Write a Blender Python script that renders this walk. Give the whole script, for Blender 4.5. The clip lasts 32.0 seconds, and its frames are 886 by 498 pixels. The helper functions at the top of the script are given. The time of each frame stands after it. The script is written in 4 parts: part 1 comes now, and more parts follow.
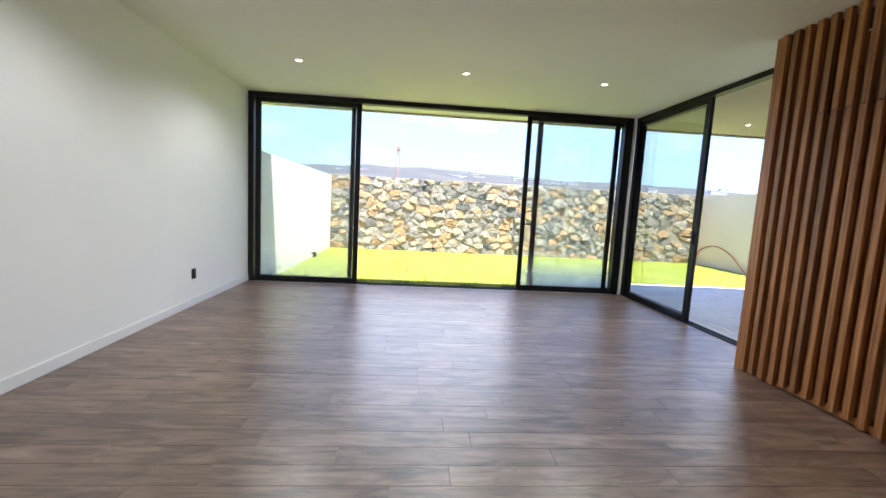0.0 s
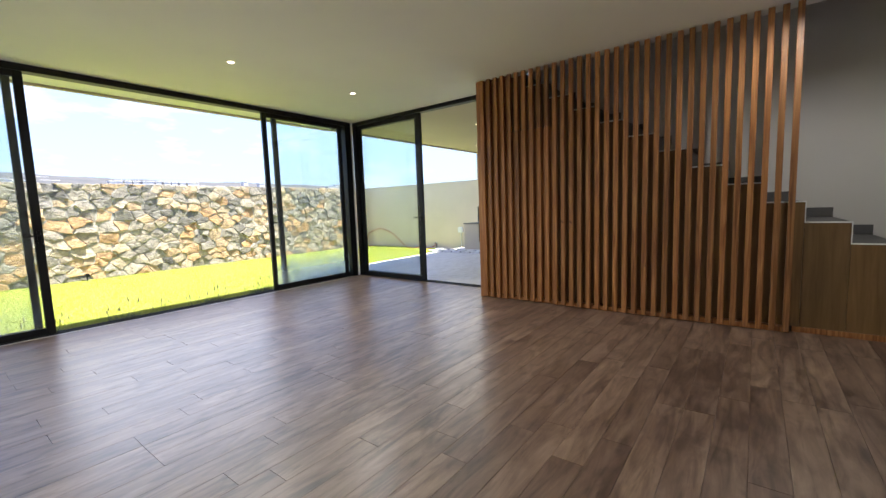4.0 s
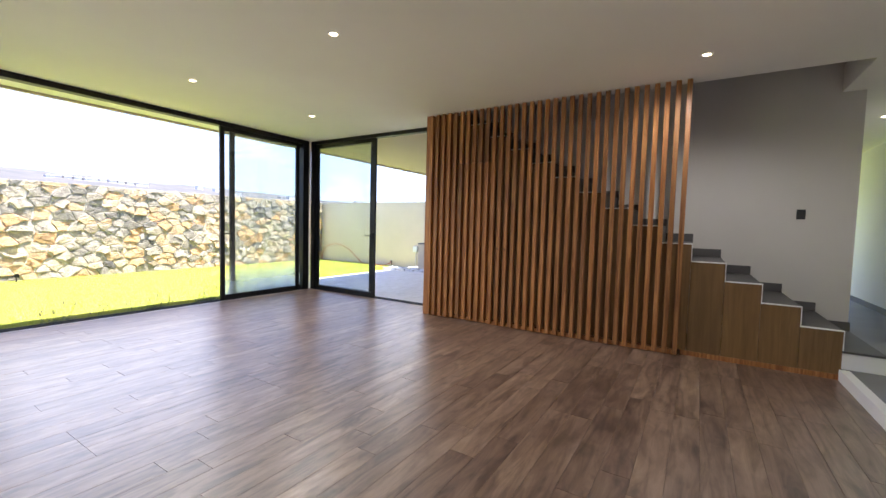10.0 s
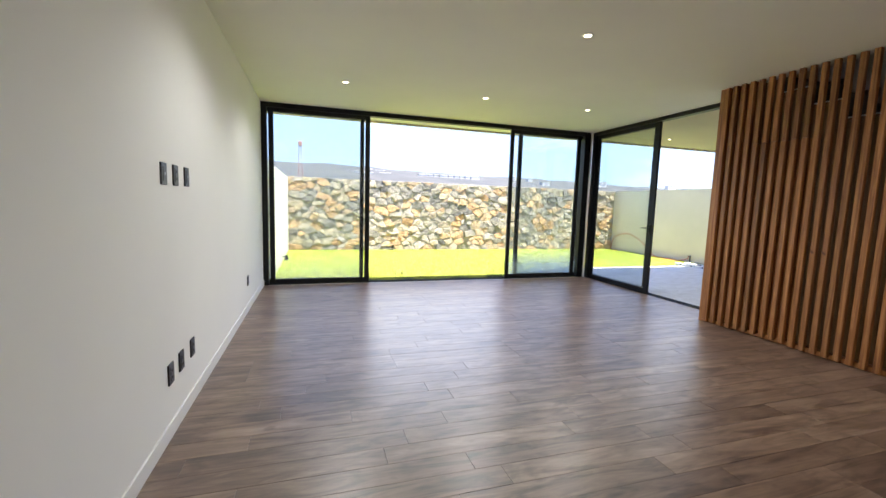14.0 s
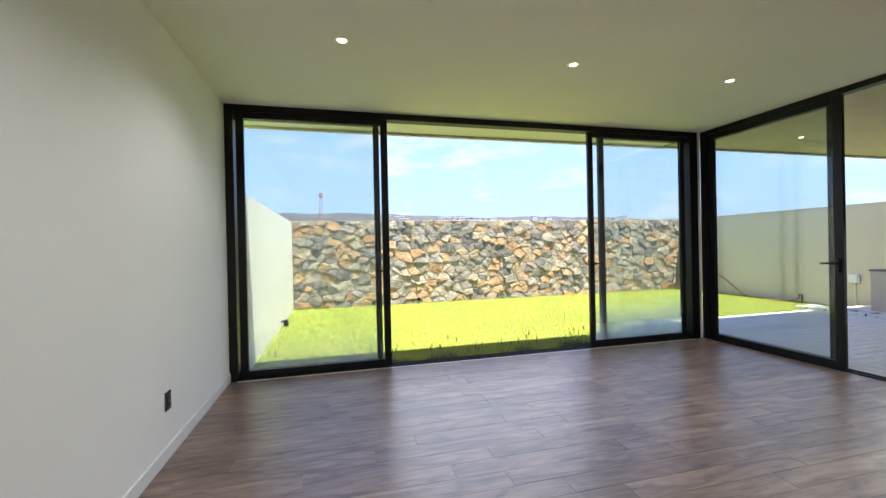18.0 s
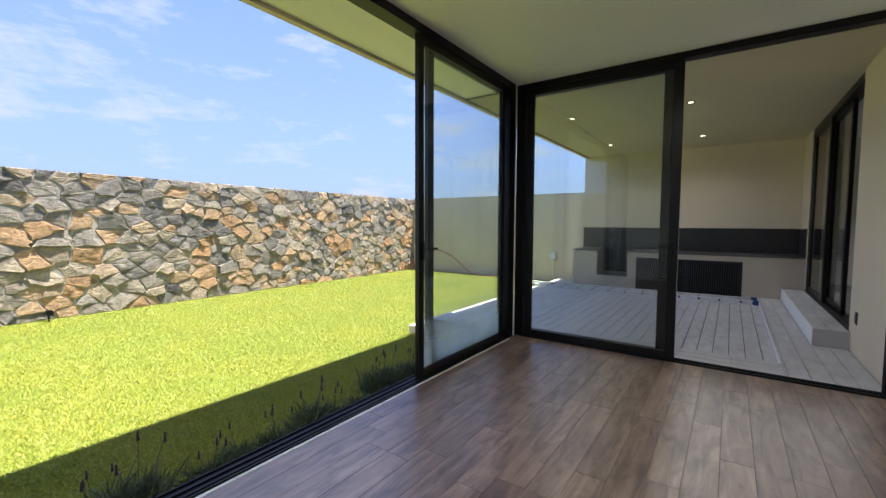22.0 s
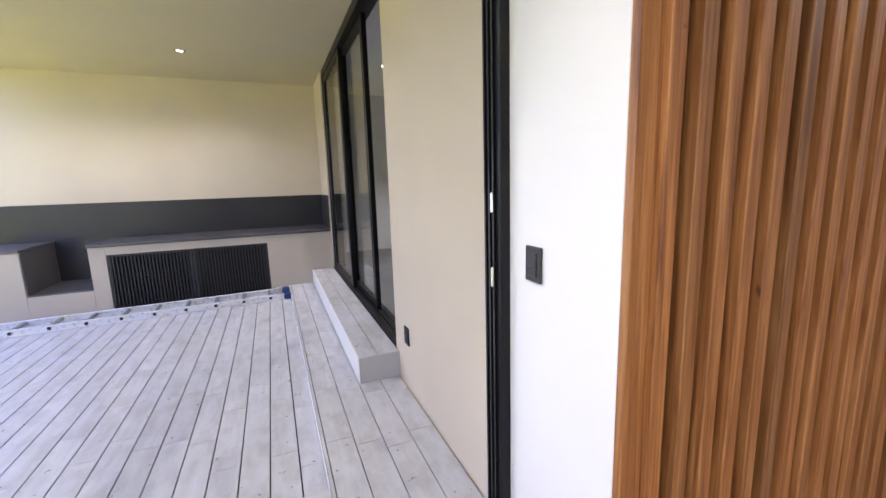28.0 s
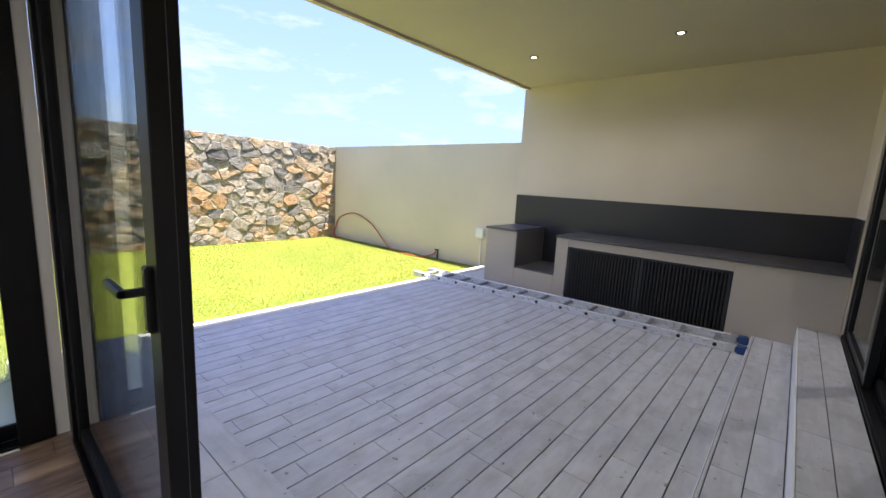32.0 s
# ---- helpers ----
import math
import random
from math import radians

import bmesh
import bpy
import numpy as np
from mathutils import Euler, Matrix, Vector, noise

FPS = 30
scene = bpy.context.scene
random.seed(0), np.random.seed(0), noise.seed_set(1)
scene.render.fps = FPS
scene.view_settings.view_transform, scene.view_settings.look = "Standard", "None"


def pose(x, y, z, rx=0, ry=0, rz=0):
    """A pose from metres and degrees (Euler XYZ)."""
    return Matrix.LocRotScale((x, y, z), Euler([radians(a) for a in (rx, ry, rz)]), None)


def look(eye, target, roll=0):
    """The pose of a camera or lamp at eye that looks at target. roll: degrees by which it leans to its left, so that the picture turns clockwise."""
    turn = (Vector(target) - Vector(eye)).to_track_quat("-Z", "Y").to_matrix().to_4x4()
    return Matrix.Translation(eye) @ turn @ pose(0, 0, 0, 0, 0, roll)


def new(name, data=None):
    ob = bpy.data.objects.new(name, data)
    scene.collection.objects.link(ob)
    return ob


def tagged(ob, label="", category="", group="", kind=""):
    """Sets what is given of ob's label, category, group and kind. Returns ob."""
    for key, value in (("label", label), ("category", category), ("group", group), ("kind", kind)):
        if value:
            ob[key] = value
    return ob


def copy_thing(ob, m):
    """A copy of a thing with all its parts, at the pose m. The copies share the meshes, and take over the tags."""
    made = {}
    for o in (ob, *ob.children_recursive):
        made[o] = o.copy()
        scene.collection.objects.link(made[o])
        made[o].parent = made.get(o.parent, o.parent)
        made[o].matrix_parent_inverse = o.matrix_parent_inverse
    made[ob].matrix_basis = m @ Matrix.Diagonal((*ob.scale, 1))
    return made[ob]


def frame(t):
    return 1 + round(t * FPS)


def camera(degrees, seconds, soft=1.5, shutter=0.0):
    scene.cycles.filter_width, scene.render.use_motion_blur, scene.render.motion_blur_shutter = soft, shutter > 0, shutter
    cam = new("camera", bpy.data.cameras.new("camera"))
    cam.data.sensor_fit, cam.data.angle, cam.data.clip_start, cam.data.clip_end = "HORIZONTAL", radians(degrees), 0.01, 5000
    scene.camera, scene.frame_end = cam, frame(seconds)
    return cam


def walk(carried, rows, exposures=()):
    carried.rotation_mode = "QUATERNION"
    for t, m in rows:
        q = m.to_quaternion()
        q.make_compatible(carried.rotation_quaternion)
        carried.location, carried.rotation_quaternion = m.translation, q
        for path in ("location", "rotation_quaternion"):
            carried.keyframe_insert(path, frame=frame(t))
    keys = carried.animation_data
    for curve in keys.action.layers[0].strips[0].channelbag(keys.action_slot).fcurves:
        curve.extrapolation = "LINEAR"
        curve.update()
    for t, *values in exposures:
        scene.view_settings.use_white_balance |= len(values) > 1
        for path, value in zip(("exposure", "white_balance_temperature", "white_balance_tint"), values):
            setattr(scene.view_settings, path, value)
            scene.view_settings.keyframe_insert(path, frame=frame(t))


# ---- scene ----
cam = camera(94.7, 32.0)
PATH = [
    (0, (2.495, -6.446, 1.315), (2.649, -4.464, 1.1), 3.1),
    (0.5, (2.157, -6.433, 1.335), (2.266, -4.451, 1.091), 1.8),
    (1, (1.811, -6.407, 1.344), (1.847, -4.42, 1.112), 0.9),
    (1.5, (1.566, -6.416, 1.332), (1.758, -4.437, 1.118), 1.3),
    (2, (1.35, -6.359, 1.313), (1.716, -4.404, 1.103), 1.3),
    (2.5, (1.102, -6.273, 1.277), (1.631, -4.355, 1.078), 1.1),
    (3, (0.972, -6.213, 1.254), (1.922, -4.463, 1.061), 0.9),
    (3.5, (0.872, -6.163, 1.241), (2.209, -4.689, 1.046), 0.1),
    (4, (0.785, -6.034, 1.229), (2.364, -4.823, 1.026), -2.0),
    (4.5, (0.745, -6.022, 1.25), (2.526, -5.137, 1.041), -3.4),
    (6.5, (0.554, -6.126, 1.299), (2.53, -6.419, 1.194), -0.4),
    (7, (0.575, -6.118, 1.297), (2.549, -6.416, 1.189), 0.1),
    (7.5, (0.586, -6.093, 1.305), (2.565, -6.358, 1.19), 0.1),
    (8, (0.597, -6.057, 1.301), (2.588, -6.213, 1.188), 0.3),
    (8.5, (0.61, -6.063, 1.298), (2.606, -5.991, 1.186), 0.7),
    (9, (0.66, -6.195, 1.289), (2.622, -5.819, 1.182), 1.2),
    (9.5, (0.679, -6.265, 1.343), (2.546, -5.559, 1.217), 1.1),
    (10, (0.603, -6.436, 1.292), (2.296, -5.378, 1.178), 1.5),
    (10.5, (0.543, -6.569, 1.304), (2.023, -5.229, 1.188), 1.5),
    (11, (0.613, -6.567, 1.341), (1.894, -5.038, 1.203), 2.2),
    (11.5, (0.765, -6.701, 1.433), (1.808, -5.003, 1.266), 2.9),
    (12, (0.578, -6.859, 1.354), (1.478, -5.082, 1.179), 2.3),
    (12.5, (0.685, -6.955, 1.387), (1.425, -5.108, 1.185), 2.4),
    (13, (0.684, -7.055, 1.355), (1.338, -5.177, 1.142), 2.2),
    (13.5, (0.739, -7.041, 1.37), (1.331, -5.144, 1.142), 2.2),
    (15.5, (0.875, -6.294, 1.332), (1.509, -4.401, 1.215), -0.2),
    (16, (0.925, -5.957, 1.33), (1.528, -4.052, 1.245), -0.6),
    (16.5, (0.967, -5.622, 1.31), (1.532, -3.705, 1.258), -1.0),
    (17, (1.047, -5.295, 1.34), (1.568, -3.365, 1.311), -1.0),
    (17.5, (1.065, -4.944, 1.339), (1.565, -3.007, 1.326), -1.1),
    (18, (1.085, -4.604, 1.327), (1.587, -2.669, 1.318), -1.2),
    (18.5, (1.088, -4.272, 1.342), (1.61, -2.341, 1.322), -1.4),
    (19, (1.108, -3.928, 1.346), (1.721, -2.025, 1.297), -1.4),
    (19.5, (1.171, -3.599, 1.318), (1.898, -1.737, 1.249), -1.1),
    (20, (1.215, -3.279, 1.333), (2.071, -1.475, 1.242), -0.7),
    (20.5, (1.272, -2.951, 1.336), (2.277, -1.224, 1.241), -0.6),
    (21, (1.385, -2.58, 1.297), (2.576, -0.977, 1.185), 0.2),
    (21.5, (1.516, -2.315, 1.278), (2.917, -0.893, 1.163), -0.0),
    (22, (1.66, -2.057, 1.284), (3.292, -0.907, 1.161), 0.2),
    (22.5, (1.858, -1.972, 1.338), (3.675, -1.145, 1.205), -0.6),
    (23, (2.084, -1.803, 1.332), (4.031, -1.364, 1.194), -0.5),
    (23.5, (2.359, -1.732, 1.375), (4.352, -1.65, 1.235), -1.4),
    (24, (2.647, -1.708, 1.391), (4.637, -1.836, 1.235), -1.5),
    (24.5, (2.871, -1.654, 1.363), (4.847, -1.917, 1.201), -1.4),
    (26.5, (4.025, -1.86, 1.388), (5.944, -2.374, 1.15), -2.3),
    (27, (4.277, -2.009, 1.374), (6.173, -2.595, 1.125), -2.3),
    (27.5, (4.526, -2.168, 1.358), (6.39, -2.844, 1.091), -2.0),
    (28, (4.795, -2.357, 1.358), (6.618, -3.112, 1.033), -1.7),
    (28.5, (5.083, -2.542, 1.347), (6.993, -3.026, 1.006), -1.5),
    (29, (5.344, -2.616, 1.331), (7.308, -2.815, 1.007), -1.2),
    (29.5, (5.586, -2.615, 1.365), (7.551, -2.414, 1.052), -0.5),
    (30, (5.769, -2.678, 1.331), (7.639, -2.046, 1.009), 0.9),
    (30.5, (5.809, -2.684, 1.348), (7.561, -1.78, 1.013), 2.0),
    (31, (5.778, -2.69, 1.353), (7.456, -1.654, 1.022), 2.6),
    (31.5, (5.77, -2.689, 1.349), (7.386, -1.555, 1.027), 2.9),
    (32, (5.737, -2.663, 1.348), (7.235, -1.377, 1.025), 3.1),
]
EXPOSURES = [(0, 2.95, 5750, 8), (3, 2.78, 5750, 8), (4.5, 3.0, 6200, 8), (7, 3.9, 5700, 12), (9, 3.65, 5950, 15), (10, 3.25, 6050, 13), (11, 3.12, 6200, 11), (13, 3.05, 6050, 9), (16, 2.95, 6000, 6), (17, 2.75, 6050, 6), (19, 2.33, 5950, 8), (21, 2.12, 5900, 10), (22, 2.0, 5950, 11), (24, 2.97, 5650, 18), (26.5, 3.4, 5900, 20), (28, 3.5, 5950, 20), (29.5, 3.0, 6150, 16), (31, 2.53, 6050, 15), (32, 2.45, 6050, 14)]
walk(cam, [(t, look(eye, target, roll)) for t, eye, target, roll in PATH], EXPOSURES)

# ---- world and sun ----
SUN_WAY = Vector((-0.12, 0.168, -1.0)).normalized()
sun = new("sun", bpy.data.lights.new("sun", "SUN"))
sun.data.energy, sun.data.angle, sun.data.color = 4.1, radians(0.6), (1.0, 0.95, 0.86)
sun.matrix_world = look((4, 0, 30), Vector((4, 0, 30)) + SUN_WAY)

world = bpy.data.worlds.new("world")
scene.world = world
world.use_nodes = True
wt = world.node_tree
sky = wt.nodes.new("ShaderNodeTexSky")
sky.sky_type, sky.sun_disc = "NISHITA", False
sky.sun_elevation = math.asin(-SUN_WAY.z)
sky.sun_rotation = math.atan2(-SUN_WAY.x, -SUN_WAY.y)
sky.altitude, sky.air_density, sky.dust_density, sky.ozone_density = 1800, 1.0, 0.6, 1.5
coord = wt.nodes.new("ShaderNodeTexCoord")
stretch = wt.nodes.new("ShaderNodeMapping")
stretch.inputs["Scale"].default_value = (2.2, 2.2, 7.0)
stretch.inputs["Rotation"].default_value = (0.1, 0.25, 0.4)
clouds = wt.nodes.new("ShaderNodeTexNoise")
clouds.inputs["Scale"].default_value, clouds.inputs["Detail"].default_value, clouds.inputs["Roughness"].default_value = 2.3, 9, 0.62
thick = wt.nodes.new("ShaderNodeValToRGB")
thick.color_ramp.elements[0].position, thick.color_ramp.elements[0].color = 0.52, (0, 0, 0, 1)
thick.color_ramp.elements[1].position, thick.color_ramp.elements[1].color = 0.70, (0.95, 0.95, 0.95, 1)
haze_way = wt.nodes.new("ShaderNodeSeparateXYZ")
haze = wt.nodes.new("ShaderNodeMapRange")
haze.inputs["From Min"].default_value, haze.inputs["From Max"].default_value = -0.02, 0.52
haze.inputs["To Min"].default_value, haze.inputs["To Max"].default_value = 0.98, 0.0
hazy = wt.nodes.new("ShaderNodeMix")
hazy.data_type = "RGBA"
hazy.inputs["B"].default_value = (0.66, 0.85, 1.08, 1)
mixed = wt.nodes.new("ShaderNodeMix")
mixed.data_type = "RGBA"
mixed.inputs["B"].default_value = (1.45, 1.52, 1.62, 1)
wt.links.new(coord.outputs["Generated"], stretch.inputs["Vector"])
wt.links.new(stretch.outputs["Vector"], clouds.inputs["Vector"])
wt.links.new(clouds.outputs["Fac"], thick.inputs["Fac"])
wt.links.new(coord.outputs["Generated"], haze_way.inputs["Vector"])
wt.links.new(haze_way.outputs["Z"], haze.inputs["Value"])
wt.links.new(haze.outputs["Result"], hazy.inputs["Factor"])
wt.links.new(thick.outputs["Color"], mixed.inputs["Factor"])
deep = wt.nodes.new("ShaderNodeMix")
deep.data_type, deep.blend_type = "RGBA", "MULTIPLY"
deep.inputs["Factor"].default_value = 1.0
deep.inputs["B"].default_value = (0.62, 0.56, 0.66, 1)
wt.links.new(sky.outputs["Color"], deep.inputs["A"])
wt.links.new(deep.outputs["Result"], hazy.inputs["A"])
wt.links.new(hazy.outputs["Result"], mixed.inputs["A"])
wt.links.new(mixed.outputs["Result"], wt.nodes["Background"].inputs["Color"])
wt.nodes["Background"].inputs["Strength"].default_value = 0.14


def doorway_fill(at, toward, width, height, watts):
    """An added area lamp in an open doorway that tops up the sky's light."""
    lamp = new("doorway_fill", bpy.data.lights.new("doorway_fill", "AREA"))
    lamp.data.shape, lamp.data.size, lamp.data.size_y = "RECTANGLE", width, height
    lamp.data.energy, lamp.data.color, lamp.data.spread = watts, (1.0, 0.98, 0.95), radians(112)
    lamp.matrix_world = look(at, toward)


doorway_fill((2.94, 0.02, 1.45), (2.94, -2.0, 0.6), 2.5, 2.3, 2.0)
doorway_fill((6.02, -2.35, 1.45), (4.0, -2.35, 0.6), 1.34, 2.3, 0.8)


# ---- materials ----
def shader(name, color, rough=0.6, metal=0.0, coat=0.0):
    m = bpy.data.materials.new(name)
    m.use_nodes = True
    b = m.node_tree.nodes["Principled BSDF"]
    b.inputs["Base Color"].default_value = (*color, 1)
    b.inputs["Roughness"].default_value = rough
    b.inputs["Metallic"].default_value = metal
    b.inputs["Coat Weight"].default_value = coat
    return m, m.node_tree, b


def object_coords(nt, scale, per_object=True):
    """Object coordinates, stretched, and shifted at random from one object to the next."""
    tc = nt.nodes.new("ShaderNodeTexCoord")
    mp = nt.nodes.new("ShaderNodeMapping")
    mp.inputs["Scale"].default_value = scale
    nt.links.new(tc.outputs["Object"], mp.inputs["Vector"])
    if per_object:
        info = nt.nodes.new("ShaderNodeObjectInfo")
        far = nt.nodes.new("ShaderNodeMath")
        far.operation = "MULTIPLY"
        far.inputs[1].default_value = 63.0
        nt.links.new(info.outputs["Random"], far.inputs[0])
        nt.links.new(far.outputs["Value"], mp.inputs["Location"])
    return mp.outputs["Vector"]


def noise_of(nt, vector, scale, detail=4, rough=0.5, distortion=0.0):
    n = nt.nodes.new("ShaderNodeTexNoise")
    n.inputs["Scale"].default_value, n.inputs["Detail"].default_value = scale, detail
    n.inputs["Roughness"].default_value, n.inputs["Distortion"].default_value = rough, distortion
    nt.links.new(vector, n.inputs["Vector"])
    return n.outputs["Fac"]


def ramp(nt, fac, stops):
    r = nt.nodes.new("ShaderNodeValToRGB")
    while len(r.color_ramp.elements) < len(stops):
        r.color_ramp.elements.new(0.5)
    for e, (p, c) in zip(r.color_ramp.elements, stops):
        e.position, e.color = p, (*c, 1)
    nt.links.new(fac, r.inputs["Fac"])
    return r.outputs["Color"]


def blend(nt, kind, fac, a, b):
    n = nt.nodes.new("ShaderNodeMix")
    n.data_type, n.blend_type = "RGBA", kind
    n.inputs["Factor"].default_value = fac
    nt.links.new(a, n.inputs["A"])
    nt.links.new(b, n.inputs["B"])
    return n.outputs["Result"]


def relief(nt, b, height, strength, distance=0.01):
    n = nt.nodes.new("ShaderNodeBump")
    n.inputs["Strength"].default_value, n.inputs["Distance"].default_value = strength, distance
    nt.links.new(height, n.inputs["Height"])
    nt.links.new(n.outputs["Normal"], b.inputs["Normal"])


def spread(nt, fac, low, high):
    n = nt.nodes.new("ShaderNodeMapRange")
    n.inputs["To Min"].default_value, n.inputs["To Max"].default_value = low, high
    nt.links.new(fac, n.inputs["Value"])
    return n.outputs["Result"]


def random_of(nt):
    return nt.nodes.new("ShaderNodeObjectInfo").outputs["Random"]


def paint(name, color, rough=0.85, vary=0.06, grain=160.0, bump=0.12):
    m, nt, b = shader(name, color, rough)
    v = object_coords(nt, (1, 1, 1), False)
    big = noise_of(nt, v, 0.9, 3)
    c = ramp(nt, big, [(0.3, tuple(x * (1 - vary) for x in color)), (0.7, tuple(min(1, x * (1 + vary * 0.5)) for x in color))])
    nt.links.new(c, b.inputs["Base Color"])
    relief(nt, b, noise_of(nt, v, grain, 3), bump, 0.002)
    return m


def timber(name, stops, along, across, rough=0.45, bump=0.25, vary=0.35, scale=1.0):
    """Wood with its grain along local axis 'along' (0 x, 2 z)."""
    m, nt, b = shader(name, stops[0][1], rough)
    s = [across, across, across]
    s[along] = 1.0 * scale
    v = object_coords(nt, s)
    grain = noise_of(nt, v, 1.6, 8, 0.6, 0.9)
    c = ramp(nt, grain, stops)
    tone = ramp(nt, random_of(nt), [(0.0, (1 - vary,) * 3), (0.5, (1.0, 0.97, 0.94)), (1.0, (1 + vary * 0.4, 1 + vary * 0.3, 1 + vary * 0.2))])
    c = blend(nt, "MULTIPLY", 1.0, c, tone)
    s[along] = across * 0.35
    knot = noise_of(nt, object_coords(nt, s), 0.62, 2, 0.5, 0.6)
    c = blend(nt, "MULTIPLY", 0.9, c, ramp(nt, knot, [(0.19, (0.25, 0.17, 0.12)), (0.25, (1, 1, 1))]))
    nt.links.new(c, b.inputs["Base Color"])
    nt.links.new(spread(nt, grain, rough - 0.08, rough + 0.12), b.inputs["Roughness"])
    relief(nt, b, grain, bump, 0.002)
    return m


WHITE = paint("white_wall_paint", (0.86, 0.845, 0.825), 0.9, 0.03)
CEILING = paint("ceiling_paint", (0.87, 0.85, 0.80), 0.92, 0.03)
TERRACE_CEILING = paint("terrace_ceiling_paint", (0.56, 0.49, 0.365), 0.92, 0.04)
# Lighter copy of the cream plaster; full sun is put into its colour.
SUNLIT_CREAM = paint("sunlit_cream_plaster", (0.82, 0.745, 0.61), 0.92, 0.06, 90.0, 0.3)
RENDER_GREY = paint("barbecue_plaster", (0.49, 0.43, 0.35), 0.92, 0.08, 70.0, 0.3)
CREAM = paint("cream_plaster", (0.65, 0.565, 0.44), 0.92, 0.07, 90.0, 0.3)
GREY_PLASTER = paint("stair_wall_paint", (0.66, 0.63, 0.60), 0.9, 0.04)
SKIRT = paint("skirting_white", (0.8, 0.79, 0.78), 0.5, 0.02)
CONCRETE = paint("grey_concrete_floor", (0.22, 0.22, 0.225), 0.55, 0.2, 60.0, 0.15)
GROUT = paint("grout", (0.27, 0.20, 0.155), 0.9, 0.1)
TILE_EDGE = paint("grey_tile_edge", (0.46, 0.455, 0.46), 0.6, 0.12, 40.0, 0.1)
DECK_GROUT = paint("deck_joint", (0.03, 0.03, 0.034), 0.95, 0.1)
SLAT = timber("slat_cedar", [(0.28, (0.115, 0.040, 0.011)), (0.42, (0.245, 0.096, 0.027)), (0.52, (0.330, 0.142, 0.042)), (0.70, (0.49, 0.245, 0.087))], 2, 30.0, 0.46, 0.3, 0.36)
PANEL = timber("oak_panel", [(0.3, (0.135, 0.075, 0.024)), (0.6, (0.20, 0.115, 0.042)), (0.8, (0.25, 0.15, 0.062))], 2, 16.0, 0.5, 0.15, 0.15)
ALU_BLACK = shader("black_aluminium", (0.005, 0.0055, 0.0065), 0.4)
ALU_BLACK[2].inputs["Specular IOR Level"].default_value = 0.3
ALU_BLACK = ALU_BLACK[0]
PLASTIC_BLACK = shader("black_plastic", (0.018, 0.018, 0.02), 0.4)[0]
PLASTIC_WHITE = shader("white_plastic", (0.75, 0.75, 0.74), 0.4)[0]
STEEL = shader("bright_steel", (0.75, 0.75, 0.76), 0.28, 1.0)[0]
JACK_GREY = shader("jack_grey", (0.34, 0.34, 0.35), 0.45)[0]
TRIM_WHITE = shader("white_metal_trim", (0.88, 0.88, 0.87), 0.35)[0]
RUBBER_BLUE = shader("blue_rubber", (0.015, 0.05, 0.16), 0.6)[0]
HOSE = shader("orange_hose", (0.45, 0.10, 0.035), 0.45)[0]
DARK_TILE = paint("dark_stair_tile", (0.105, 0.10, 0.098), 0.55, 0.25, 40.0, 0.1)
SPLASH = paint("black_tile", (0.022, 0.022, 0.025), 0.35, 0.3, 30.0, 0.05)
COUNTER = paint("dark_stone_counter", (0.085, 0.082, 0.088), 0.38, 0.35, 30.0, 0.05)
LOUVRE = shader("louvre_black", (0.014, 0.014, 0.015), 0.5)[0]
BACKING = shader("black_backing", (0.006, 0.006, 0.006), 0.9)[0]

# Wood-look porcelain planks of the living room.
FLOOR_TILE, nt, b = shader("wood_look_tile", (0.2, 0.13, 0.09), 0.3)
grain = noise_of(nt, object_coords(nt, (1.1, 8.0, 1.0)), 1.7, 5, 0.6, 1.2)
fine = noise_of(nt, object_coords(nt, (4, 70, 1)), 2.0, 5, 0.65)
cloud = noise_of(nt, object_coords(nt, (2.2, 5.0, 1)), 1.6, 3, 0.55, 0.9)
smear = noise_of(nt, object_coords(nt, (1.3, 2.6, 1)), 1.3, 2, 0.5, 0.4)
knots = noise_of(nt, object_coords(nt, (1.0, 2.2, 1)), 5.0, 2, 0.5)
c = ramp(nt, grain, [(0.30, (0.088, 0.054, 0.040)), (0.43, (0.172, 0.115, 0.085)), (0.55, (0.240, 0.167, 0.125)), (0.72, (0.315, 0.232, 0.175))])
c = blend(nt, "MULTIPLY", 0.7, c, ramp(nt, cloud, [(0.32, (0.42, 0.36, 0.34)), (0.47, (0.92, 0.88, 0.86)), (0.60, (1.08, 1.05, 1.0)), (0.72, (1.30, 1.28, 1.22))]))
c = blend(nt, "MULTIPLY", 0.5, c, ramp(nt, smear, [(0.35, (0.72, 0.66, 0.64)), (0.6, (1.12, 1.12, 1.10))]))
c = blend(nt, "MULTIPLY", 0.3, c, ramp(nt, fine, [(0.35, (0.66, 0.62, 0.60)), (0.65, (1.12, 1.12, 1.1))]))
c = blend(nt, "MULTIPLY", 0.6, c, ramp(nt, knots, [(0.24, (0.4, 0.34, 0.3)), (0.31, (1, 1, 1))]))
c = blend(nt, "MULTIPLY", 1.0, c, ramp(nt, random_of(nt), [(0.0, (0.80, 0.77, 0.76)), (0.5, (0.99, 0.98, 0.97)), (1.0, (1.16, 1.16, 1.14))]))
nt.links.new(c, b.inputs["Base Color"])
nt.links.new(spread(nt, fine, 0.27, 0.42), b.inputs["Roughness"])
b.inputs["IOR"].default_value = 1.86
relief(nt, b, fine, 0.12, 0.001)

